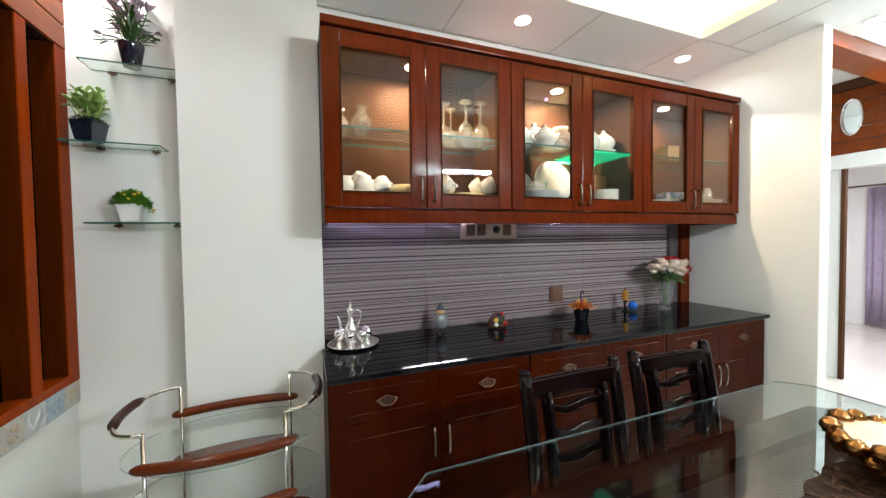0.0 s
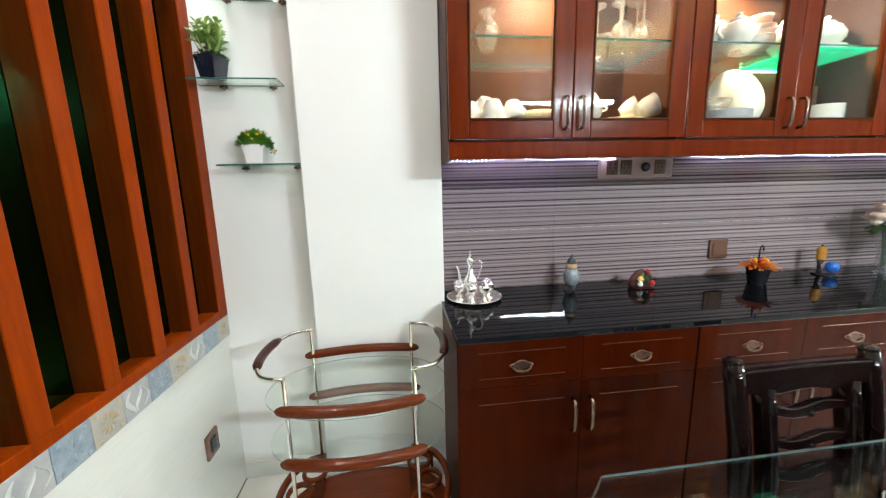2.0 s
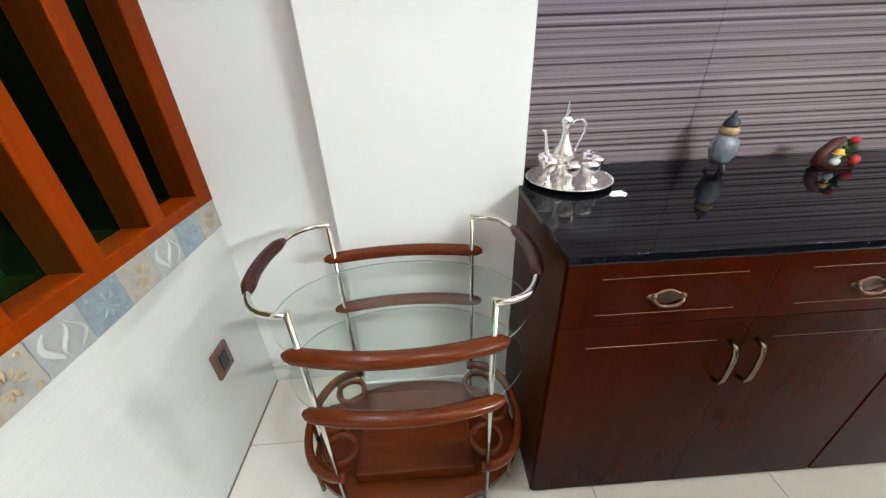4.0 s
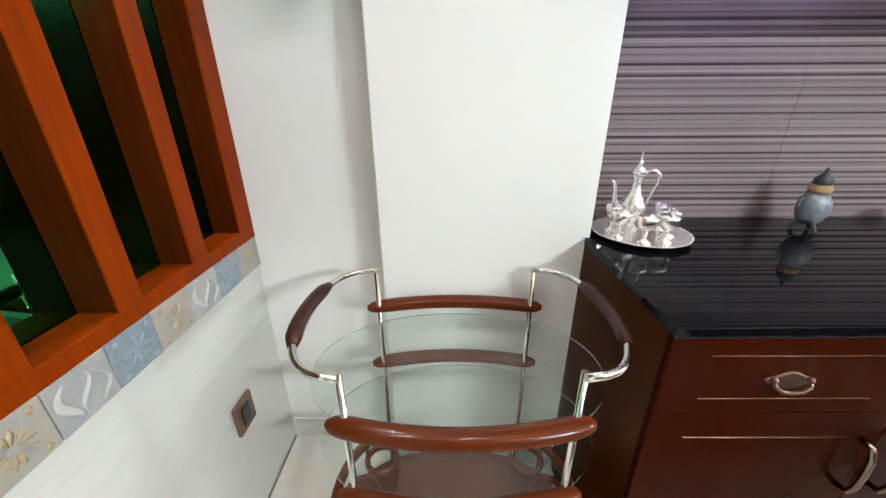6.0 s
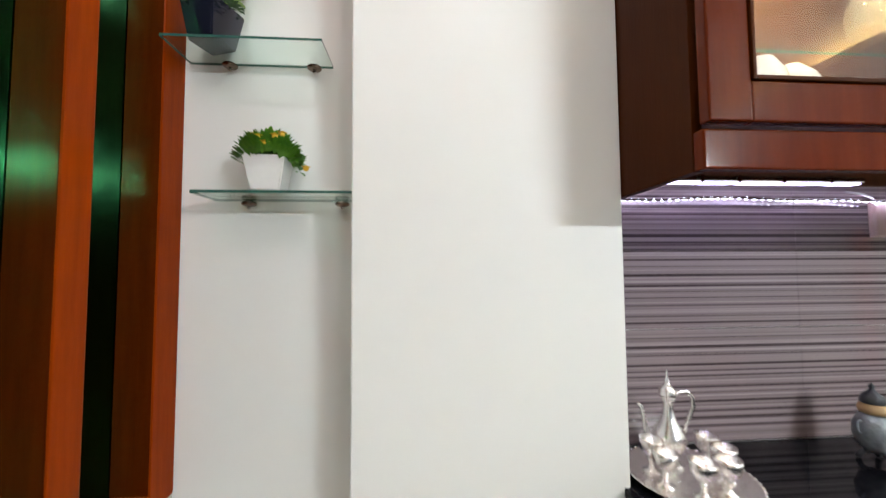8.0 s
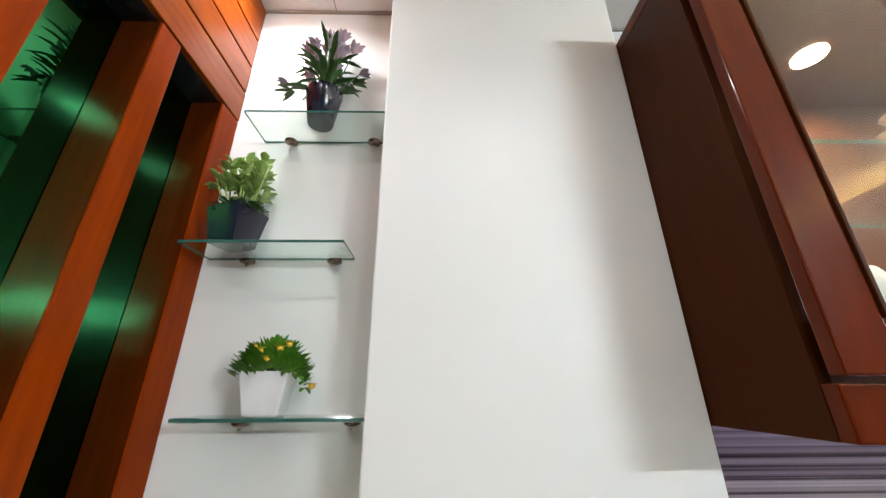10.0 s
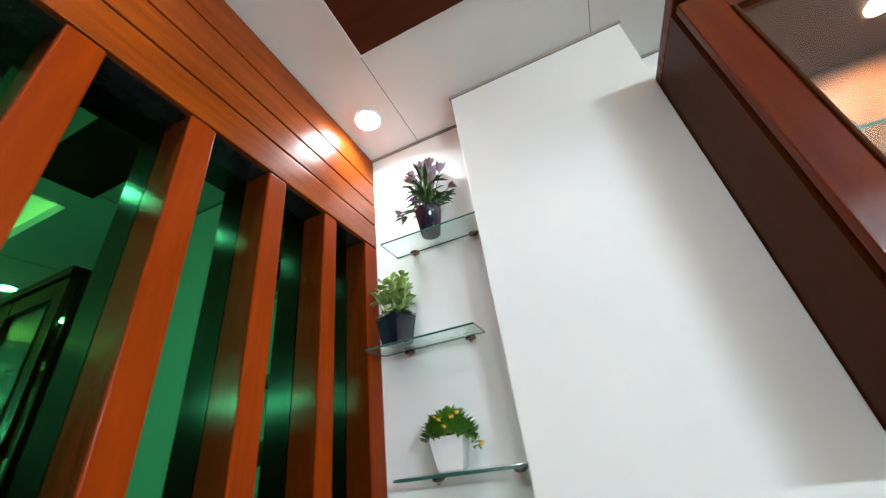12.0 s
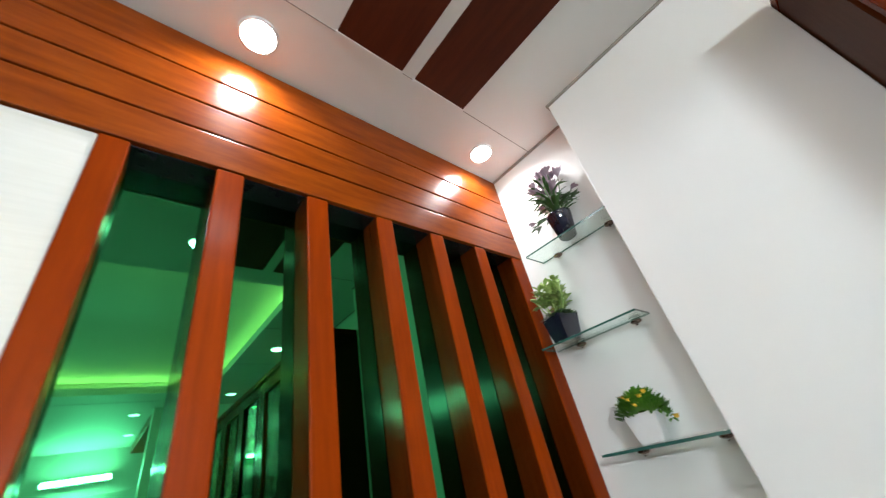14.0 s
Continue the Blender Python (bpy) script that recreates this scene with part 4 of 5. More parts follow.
for sy in (-1, 1):
    for z in (0.712, 0.516):
        pts = []
        for k in range(21):
            u = math.sin((k / 20 - 0.5) * math.pi)
            pts.append((u * 0.246, sy * (PY + 0.002 + 0.036 * (1 - u * u)), z))
        part("rail", sweep(bmesh.new(), pts, [0.0225 * max(0.12, 1 - abs(math.sin((k / 20 - 0.5) * math.pi)) ** 16) ** 0.5 for k in range(21)], 16, flat=0.80), M_TROLLEY, t, "varnished bowed wooden rail")


def oval(a, b, n=48, power=2.4):
    out = []
    for k in range(n):
        c, s = math.cos(2 * math.pi * k / n), math.sin(2 * math.pi * k / n)
        out.append((math.copysign(abs(c) ** (2 / power), c) * a, math.copysign(abs(s) ** (2 / power), s) * b))
    return out


for z in (0.672, 0.482):
    o = part("glass_shelf", plate(bmesh.new(), oval(0.338, 0.222, power=2.1), z, z + 0.004), M_TROLLEYGLASS, t, "oval clear glass shelf", edge=M_CLEAREDGE)
    o.visible_shadow = False
part("base_board", plate(bmesh.new(), oval(0.345, 0.225, power=2.3), 0.080, 0.102, bevel=0.005), M_TROLLEY, t, "oval varnished base board")
part("base_box", B(-0.185, 0.185, -0.150, 0.150, 0.1015, 0.150, bevel=0.006), M_TROLLEY, t, "raised middle board of the base")
for sx in (-1, 1):
    rim = [(sx * (0.195 + 0.145 * math.sin(math.pi * k / 16) ** 0.8), -0.190 * math.cos(math.pi * k / 16), 0.215) for k in range(17)]
    part("bottle_rail", sweep(bmesh.new(), rim, 0.013, 10, flat=1.5), M_TROLLEY, t, "curved wooden bottle rail")
    for yy, xx in ((-0.105, 0.225), (0.0, 0.262), (0.105, 0.225)):
        ring = [(sx * xx + 0.046 * math.cos(2 * math.pi * k / 20), yy + 0.046 * math.sin(2 * math.pi * k / 20), 0.215) for k in range(20)]
        part("bottle_ring", sweep(bmesh.new(), ring, 0.0085, 8, flat=1.6, closed=True), M_TROLLEY, t, "wooden bottle ring")
    for k in (3, 8, 13):
        part("spindle", sweep(bmesh.new(), [(rim[k][0], rim[k][1], 0.10), (rim[k][0], rim[k][1], 0.21)], 0.007, 8), M_TROLLEY, t)

# ---- dining table ----
tb = thing("dining_table", (1.22, 0.60, 0), "glass topped dining table on a dark lacquered frame", "table")
TX0, TX1, TY0, TY1, TZ = -0.885, 0.895, -0.455, 0.455, 0.800


def chamfered(e, c):
    x0, x1, y0, y1 = TX0 + e, TX1 - e, TY0 + e, TY1 - e
    return [(x0 + c, y0), (x1 - c, y0), (x1, y0 + c), (x1, y1 - c), (x1 - c, y1), (x0 + c, y1), (x0, y1 - c), (x0, y0 + c)]


o = part("tabletop", plate(bmesh.new(), chamfered(0, 0.082), TZ - 0.008, TZ, bevel=0.0012, seg=1), M_TABLE, tb, "thick clear glass top with clipped corners", edge=M_PALEEDGE)
o.visible_shadow = False
for e, z0, z1 in ((0.14, 0.700, 0.745), (0.155, 0.745, 0.764), (0.172, 0.764, 0.7915)):
    bm = bmesh.new()
    outer, inner = chamfered(e, 0.06), chamfered(e + 0.10, 0.03)
    for za, zb, fl in ((z0, z1, 1),):
        a = [bm.verts.new((x, y, za)) for x, y in outer]
        b = [bm.verts.new((x, y, zb)) for x, y in outer]
        c = [bm.verts.new((x, y, zb)) for x, y in inner]
        d = [bm.verts.new((x, y, za)) for x, y in inner]
        for p, q in ((a, b), (b, c), (c, d), (d, a)):
            for k in range(8):
                bm.faces.new((p[k], p[(k + 1) % 8], q[(k + 1) % 8], q[k]))
    part("frame_moulding", bm, M_CHAIR, tb, "dark lacquered stepped frame")
part("under_panel", plate(bmesh.new(), chamfered(0.235, 0.03), 0.700, 0.716), M_TABLEPANEL, tb, "dark lacquered panel under the glass")
for sx in (-1, 1):
    for sy in (-1, 1):
        part("leg", lathe(bmesh.new(), [(0.030, 0), (0.036, 0.02), (0.030, 0.06), (0.042, 0.25), (0.050, 0.42), (0.036, 0.52), (0.050, 0.56), (0.050, 0.70)], 20, at=(sx * 0.60, sy * 0.25, 0)), M_CHAIR, tb, "turned dark leg")


# ---- dining chairs ----
def back_y(z):
    """The gentle rake of the chair back."""
    return -0.032 + 0.26 * max(0.0, z - 0.60) ** 1.6


def board(outline, y, thick):
    """A flat board cut to an outline in x and z, with softened edges."""
    bm = bmesh.new()
    front = [bm.verts.new((x, y - thick / 2, z)) for x, z in outline]
    back = [bm.verts.new((x, y + thick / 2, z)) for x, z in outline]
    bm.faces.new(front)
    bm.faces.new(back[::-1])
    n = len(outline)
    for k in range(n):
        bm.faces.new((front[k], back[k], back[(k + 1) % n], front[(k + 1) % n]))
    bmesh.ops.recalc_face_normals(bm, faces=bm.faces[:])
    rims = [e for e in bm.edges if abs(e.verts[0].co.y - e.verts[1].co.y) < 1e-6]
    bmesh.ops.bevel(bm, geom=rims, offset=0.004, segments=2, affect="EDGES", profile=0.5)
    for f in bm.faces:
        f.smooth = len(f.verts) == 4
    return bm


def dining_chair():
    c = thing("dining_chair", (0.985, 1.112, 0), "near-black lacquered dining chair with wavy ladder back", "chair", "dining chairs")
    for sx in (-1, 1):
        pts = [(sx * 0.178, 0.020, 0.0), (sx * 0.180, -0.005, 0.22), (sx * 0.183, -0.030, 0.45), (sx * 0.186, back_y(0.62), 0.62), (sx * 0.189, back_y(0.80), 0.80), (sx * 0.192, back_y(0.93), 0.93), (sx * 0.193, back_y(0.985), 0.985)]
        part("back_post", sweep(bmesh.new(), pts, [0.019, 0.020, 0.022, 0.0235, 0.0235, 0.023, 0.021], 16), M_CHAIR, c)
        part("finial", ball(bmesh.new(), (sx * 0.193, back_y(0.985), 0.988), 0.0215, 1, 1, 0.7), M_CHAIR, c, "rounded post top")
        part("front_leg", lathe(bmesh.new(), [(0.018, 0), (0.022, 0.03), (0.026, 0.35), (0.026, 0.43)], 14, at=(sx * 0.185, -0.40, 0)), M_CHAIR, c)
        st = [(sx * 0.114, back_y(0.478), 0.478), (sx * 0.115, back_y(0.62), 0.62), (sx * 0.116, back_y(0.76), 0.76), (sx * 0.117, back_y(0.86), 0.86), (sx * 0.118, back_y(0.925), 0.925)]
        part("inner_stile", sweep(bmesh.new(), st, [0.028, 0.028, 0.029, 0.030, 0.030], 16, flat=0.40), M_CHAIR, c)
        part("side_rail", B(sx * 0.185 - 0.012, sx * 0.185 + 0.012, -0.39, -0.04, 0.37, 0.43, bevel=0.004), M_CHAIR, c)
    us = [k / 12 - 1 for k in range(25)]
    rail = [(u * 0.186, 0.970 + 0.003 * (1 - u * u)) for u in us] + [(u * 0.186, 0.908 + 0.004 * math.cos(u * 6.283)) for u in us[::-1]]
    part("top_rail", board(rail, back_y(0.945), 0.030), M_CHAIR, c, "broad top rail")
    part("lower_rail", B(-0.176, 0.176, -0.047, -0.017, 0.476, 0.512, bevel=0.005), M_CHAIR, c)
    for k in range(5):
        z, w = 0.878 - k * 0.078, 0.098
        up = [(u * w, z + 0.0075 * math.sin(u * 3.3) + 0.004 * abs(u) ** 5) for u in us]
        low = [(u * w, z - 0.027 + 0.0075 * math.sin(u * 3.3) - 0.004 * math.cos(u * 3.3)) for u in us[::-1]]
        sl = part("ladder_slat", board(up + low, back_y(z - 0.02), 0.020), M_CHAIR, c, "wavy carved slat")
        part("knop", ball(bmesh.new(), (0, back_y(z - 0.02) - 0.010, z - 0.026), 0.009, 1, 0.6, 1.0), M_CHAIR, sl, "small carved knop")
    part("seat", B(-0.215, 0.215, -0.43, -0.055, 0.43, 0.475, bevel=0.016, seg=3), M_CHAIR, c, "dark lacquered seat")
    part("stretcher", B(-0.18, 0.18, -0.40, -0.38, 0.20, 0.23, bevel=0.004), M_CHAIR, c)
    return c


chair = dining_chair()
copy_thing(chair, pose(1.487, 1.120, 0, 0, 0, -2))

# ---- gold bowl on a lace runner ----
run = thing("table_runner", (1.52, 0.515, TZ), "brown lace runner of leaves spread on the glass table", "table runner")
part("cloth", plate(bmesh.new(), [(0.42 * math.cos(a) * (1 + 0.025 * math.cos(18 * a)), 0.14 * math.sin(a) * (1 + 0.05 * math.cos(18 * a))) for a in [2 * math.pi * k / 108 for k in range(108)]], 0.0005, 0.004), M_LACE, run)
bm = bmesh.new()
for k in range(300):
    a, r = rnd.uniform(0, 6.283), math.sqrt(rnd.uniform(0, 1))
    d = rnd.uniform(0, 6.283)
    leaf(bm, (0.40 * r * math.cos(a), 0.13 * r * math.sin(a), 0.0045 + rnd.uniform(0, 0.003)), (math.cos(d), math.sin(d), 0.02), rnd.uniform(0.022, 0.040), rnd.uniform(0.008, 0.013), 0.02, 0.22)
tagged(part("lace_leaf", bm, M_TAN, run, "raised tan leaf pattern"), kind="stuff")
bw = thing("fruit_bowl", (1.570, 0.548, TZ + 0.0105), "antique gold bowl with floral rim and cream inside", "bowl")
part("bowl", lathe(bmesh.new(), [(0.072, 0), (0.078, 0.006), (0.066, 0.012), (0.074, 0.022), (0.106, 0.042), (0.130, 0.066), (0.140, 0.084), (0.134, 0.085), (0.120, 0.066), (0.084, 0.040), (0.0, 0.030)], 40, ripple=0.035, lobes=9), M_GOLD, bw)
part("lining", lathe(bmesh.new(), [(0.0, 0.033), (0.082, 0.043), (0.117, 0.068), (0.131, 0.084)], 40, ripple=0.035, lobes=9), M_IVORY, bw, "cream inside of the bowl")


def gold_rose(c, r, s):
    """A rose head in one piece: a ball furrowed along a spiral of petals."""
    bm = bmesh.new()
    bmesh.ops.create_icosphere(bm, subdivisions=3, radius=1.0)
    for v in bm.verts:
        a, h = math.atan2(v.co.y, v.co.x), math.acos(max(-1.0, min(1.0, v.co.z)))
        petal = abs(math.sin(2.5 * a + 5.0 * h + s)) ** 0.7
        ring = 0.5 + 0.5 * math.cos(9.0 * h - a)
        v.co = Vector(c) + v.co * r * (0.68 + 0.26 * petal + 0.14 * ring)
    for f in bm.faces:
        f.smooth = True
    return bm


for q in range(18):
    a = q * 2 * math.pi / 18
    part("gold_rose", gold_rose((0.140 * math.cos(a), 0.140 * math.sin(a), 0.080 + 0.009 * math.sin(q * 2.3)), rnd.uniform(0.021, 0.031), q), M_GOLD, bw, "moulded gold rose")
for q in range(9):
    a = q * 2 * math.pi / 9 + 0.2
    part("gold_rose", gold_rose((0.128 * math.cos(a), 0.128 * math.sin(a), 0.052), rnd.uniform(0.016, 0.024), 40 + q), M_GOLD, bw, "moulded gold rose")
bm = bmesh.new()
for k in range(70):
    a, z = rnd.uniform(0, 6.283), rnd.uniform(0.028, 0.078)
    r = 0.080 + (z - 0.025) * 1.1
    ball(bm, (r * math.cos(a), r * math.sin(a), z), rnd.uniform(0.005, 0.010), sub=1)
tagged(part("relief", bm, M_GOLD, bw, "moulded beads and leaves"), kind="stuff")

# ---- silver coffee set on a tray ----
tr = thing("serving_tray", (0.342, 2.012, COUNTER + 0.0005), "round silver tray with a beaded rim on black granite", "tray")
part("dish", lathe(bmesh.new(), [(0.085, 0), (0.100, 0.003), (0.122, 0.010), (0.128, 0.013), (0.126, 0.015), (0.118, 0.0125), (0.098, 0.006), (0.0, 0.005)], 48, ripple=0.006, lobes=24), M_SILVER, tr)
bm = bmesh.new()
for k in range(48):
    a = 2 * math.pi * k / 48
    ball(bm, (0.126 * math.cos(a), 0.126 * math.sin(a), 0.014), 0.0035, sub=1)
tagged(part("beading", bm, M_SILVER, tr, "row of silver rim beads"), kind="stuff")
pot = thing("coffee_pot", (0.335, 2.062, COUNTER + 0.006), "tall engraved silver coffee pot with a curved spout", "coffee pot", rz=-8)
part("body", lathe(bmesh.new(), [(0.026, 0), (0.028, 0.003), (0.014, 0.014), (0.014, 0.020), (0.032, 0.044), (0.037, 0.060), (0.032, 0.078), (0.018, 0.100), (0.012, 0.120), (0.0105, 0.140), (0.0165, 0.152), (0.017, 0.156)], 28), M_SILVER, pot)
part("lid", lathe(bmesh.new(), [(0.0175, 0.1565), (0.019, 0.160), (0.017, 0.172), (0.009, 0.182), (0.004, 0.187), (0.006, 0.193), (0.0025, 0.199), (0.0035, 0.204), (0.0, 0.220)], 24), M_SILVER, pot, "domed lid with a pointed finial")
part("spout", sweep(bmesh.new(), [(-0.030, 0, 0.050), (-0.046, 0, 0.060), (-0.052, 0, 0.084), (-0.054, 0, 0.110), (-0.060, 0, 0.132), (-0.068, 0, 0.140)], [0.009, 0.008, 0.0065, 0.005, 0.0042, 0.0036], 12), M_SILVER, pot, "slender curved spout")
part("handle", sweep(bmesh.new(), [(0.012, 0, 0.150), (0.024, 0, 0.164), (0.042, 0, 0.168), (0.055, 0, 0.155), (0.056, 0, 0.132), (0.046, 0, 0.108), (0.038, 0, 0.088), (0.034, 0, 0.066)], [0.0035, 0.004, 0.0045, 0.005, 0.005, 0.0045, 0.004, 0.003], 10), M_SILVER, pot, "scrolled handle")


def goblet():
    g = thing("goblet", (0, 0, 0), "small engraved silver goblet on the tray", "goblet", "silver goblets")
    part("bowl", lathe(bmesh.new(), [(0.0, 0.032), (0.0125, 0.034), (0.0225, 0.045), (0.0245, 0.062), (0.0255, 0.072), (0.0230, 0.072), (0.020, 0.047), (0.0, 0.037)], 20), M_SILVER, g)
    part("foot", lathe(bmesh.new(), [(0.0185, 0), (0.019, 0.003), (0.0075, 0.008), (0.005, 0.018), (0.0075, 0.025), (0.005, 0.0325)], 18), M_SILVER, g)
    return g


cup = goblet()
cup.matrix_basis = pose(0.270, 1.985, COUNTER + 0.006)
for x, y, s in ((0.276, 2.040, 1), (0.318, 1.942, 1), (0.376, 1.948, 1), (0.408, 1.994, 1), (0.414, 2.048, 1)):
    copy_thing(cup, pose(x, y, COUNTER + 0.006, 0, 0, 40 * x))

# ---- grey urn figure ----
u = thing("urn", (0.838, 2.048, COUNTER + 0.0005), "grey pewter lidded urn with a tan neck band", "urn")
part("body", lathe(bmesh.new(), [(0.0, 0.022), (0.018, 0.022), (0.030, 0.036), (0.038, 0.060), (0.036, 0.085), (0.026, 0.104), (0.021, 0.110)], 28), M_PEWTER, u)
part("neck_band", lathe(bmesh.new(), [(0.020, 0.1095), (0.025, 0.113), (0.027, 0.123), (0.022, 0.133), (0.019, 0.134)], 24, ripple=0.05, lobes=10), shader("tan_resin", (0.46, 0.30, 0.15), 0.5, second=(0.36, 0.22, 0.10), scale=40), u, "tan ruffled neck band")
part("lid", lathe(bmesh.new(), [(0.021, 0.1345), (0.023, 0.138), (0.019, 0.152), (0.008, 0.162), (0.004, 0.168), (0.006, 0.174), (0.0, 0.182)], 24), M_DARKPEWTER, u, "dark domed lid with a finial")
for k in range(3):
    a = k * 2.094 + 0.5
    part("foot", sweep(bmesh.new(), [(0.014 * math.cos(a), 0.014 * math.sin(a), 0.026), (0.026 * math.cos(a), 0.026 * math.sin(a), 0.014), (0.030 * math.cos(a), 0.030 * math.sin(a), 0.003)], [0.006, 0.005, 0.0055], 8), M_DARKPEWTER, u, "curved claw foot")
for s in (-1, 1):
    part("ear", sweep(bmesh.new(), [(s * 0.034, 0, 0.095), (s * 0.044, 0, 0.090), (s * 0.044, 0, 0.072), (s * 0.037, 0, 0.066)], 0.0028, 8), M_PEWTER, u, "small loop handle")

# ---- festive ornament ----
o = thing("festive_ornament", (1.196, 2.020, COUNTER + 0.0005), "small brown log ornament with leaves, red balls and a snowman", "ornament")
part("base", plate(bmesh.new(), oval(0.062, 0.030, 28), 0, 0.010, bevel=0.003), M_GRIP, o, "dark brown base")
part("log", sweep(bmesh.new(), [(-0.050, 0.008, 0.008), (-0.040, 0.010, 0.042), (-0.012, 0.012, 0.074), (0.012, 0.012, 0.082)], [0.016, 0.017, 0.015, 0.010], 12), shader("maroon_bark", (0.10, 0.022, 0.016), 0.6, second=(0.05, 0.012, 0.010), scale=60, bump=0.5), o, "curved maroon log")
for x, y, z, r in ((0.026, -0.006, 0.082, 0.013), (0.044, -0.014, 0.024, 0.016)):
    part("red_ball", ball(bmesh.new(), (x, y, z), r), M_RED, o, "shiny red ball")
bm = bmesh.new()
for k in range(46):
    leaf(bm, (0.022 + rnd.uniform(-0.014, 0.014), rnd.uniform(-0.008, 0.01), rnd.uniform(0.030, 0.070)), (rnd.uniform(-1, 1), rnd.uniform(-1, 0.4), rnd.uniform(-0.4, 1)), 0.026, 0.011, 0.2)
tagged(part("leaves", bm, M_LEAFDARK, o, "dark green holly leaves"), kind="stuff")
bm = ball(bmesh.new(), (-0.020, -0.018, 0.022), 0.013)
ball(bm, (-0.020, -0.018, 0.040), 0.009)
snow = part("snow_figure", bm, M_WHITEPOT, o, "tiny white snow figure")
part("hat", lathe(bmesh.new(), [(0.016, 0.045), (0.017, 0.048), (0.011, 0.050), (0.010, 0.059), (0.0, 0.062)], 16, at=(-0.020, -0.018, 0)), M_YELLOW, snow, "yellow hat")

# ---- black pot of orange flowers ----
o = thing("flower_pot", (1.785, 1.965, COUNTER + 0.0005), "black pot of orange artificial flowers with a hoop handle", "flower pot")
part("pot", lathe(bmesh.new(), [(0.036, 0), (0.038, 0.004), (0.050, 0.078), (0.054, 0.084), (0.050, 0.086), (0.044, 0.070), (0.0, 0.068)], 8), M_BLACK, o, "black faceted pot")
bm = bmesh.new()
for k in range(190):
    a, r = rnd.uniform(0, 6.283), rnd.uniform(0.1, 1)
    leaf(bm, (0.058 * r * math.cos(a), 0.052 * r * math.sin(a), 0.080 + rnd.uniform(0, 0.03) * (1.2 - r)), (math.cos(a) * (0.3 + r), math.sin(a) * (0.3 + r), rnd.uniform(0.0, 0.7)), rnd.uniform(0.024, 0.052), rnd.uniform(0.007, 0.013), 0.1)
tagged(part("petals", bm, M_ORANGE, o, "spiky orange petals"), kind="stuff")
for k in range(5):
    a = k * 1.257
    part("berry", ball(bmesh.new(), (0.026 * math.cos(a), 0.022 * math.sin(a) - 0.01, 0.124), 0.010, sub=1), (M_YELLOW, M_RED)[k % 2], o, "small glossy berry")
part("hoop", sweep(bmesh.new(), [(-0.004, 0, 0.10), (-0.005, 0, 0.16), (-0.001, 0, 0.188), (0.008, 0, 0.194), (0.015, 0, 0.186), (0.016, 0, 0.168)], 0.0038, 8), M_BLACK, o, "black hooked handle")

# ---- amber bottle and blue ball on a stand ----
o = thing("candle_holder", (2.290, 2.045, COUNTER + 0.0005), "black stand with an amber candle and a blue glass ball", "candle holder")
part("base", lathe(bmesh.new(), [(0.052, 0), (0.054, 0.004), (0.050, 0.008), (0.0, 0.009)], 28), M_BLACK, o)
part("stem", sweep(bmesh.new(), [(-0.022, 0.012, 0.008), (-0.026, 0.014, 0.05), (-0.022, 0.012, 0.080)], [0.010, 0.007, 0.016], 10), M_BLACK, o, "black stem")
cd = part("candle", lathe(bmesh.new(), [(0.019, 0.080), (0.020, 0.084), (0.020, 0.138), (0.017, 0.144), (0.009, 0.146), (0.009, 0.152), (0.0, 0.153)], 20, at=(-0.022, 0.012, 0)), M_AMBER, o, "amber candle")
part("tip", lathe(bmesh.new(), [(0.005, 0.1525), (0.007, 0.160), (0.0, 0.168)], 12, at=(-0.022, 0.012, 0)), M_GOLD, cd, "gilt tip")
part("glass_ball", ball(bmesh.new(), (0.022, -0.014, 0.041), 0.031, sub=3), M_BLUE, o, "glossy blue glass ball")

# ---- crystal vase of roses ----
o = thing("flower_vase", (2.585, 1.990, COUNTER + 0.0005), "cut crystal vase of blush and red roses", "vase")
vs = part("vase", lathe(bmesh.new(), [(0.040, 0), (0.044, 0.004), (0.038, 0.016), (0.044, 0.10), (0.054, 0.18), (0.066, 0.235), (0.062, 0.235), (0.050, 0.18), (0.038, 0.04), (0.0, 0.030)], 24, ripple=0.03, lobes=12), M_VASE, o, "clear cut crystal vase")
vs.visible_shadow = False
bm = bmesh.new()
for k in range(9):
    a = k * 0.7
    sweep(bm, [(0.012 * math.cos(a), 0.012 * math.sin(a), 0.04), (0.024 * math.cos(a + 1), 0.024 * math.sin(a + 1), 0.16), (0.040 * math.cos(a), 0.040 * math.sin(a), 0.27)], 0.003, 6)
for k in range(70):
    a, r = rnd.uniform(0, 6.283), rnd.uniform(0.5, 1)
    leaf(bm, (0.055 * r * math.cos(a), 0.05 * r * math.sin(a), 0.235 + rnd.uniform(0, 0.03)), (math.cos(a), math.sin(a), rnd.uniform(-0.3, 0.5)), rnd.uniform(0.05, 0.10), rnd.uniform(0.018, 0.030), 0.3)
tagged(part("greenery", bm, M_LEAFDARK, o, "dark green stems and leaves"), kind="stuff")


def rose(bm, c, r):
    ball(bm, c, r * 0.55, sub=1)
    for k in range(16):
        a, e = k * 2.4, 0.2 + 1.3 * (1 - k / 16)
        d = Vector((math.cos(a), math.sin(a), e)).normalized()
        leaf(bm, Vector(c) + d * r * 0.25 - Vector((0, 0, r * 0.2)), d, r * 0.95, r * 1.15, -0.15, 0.3)


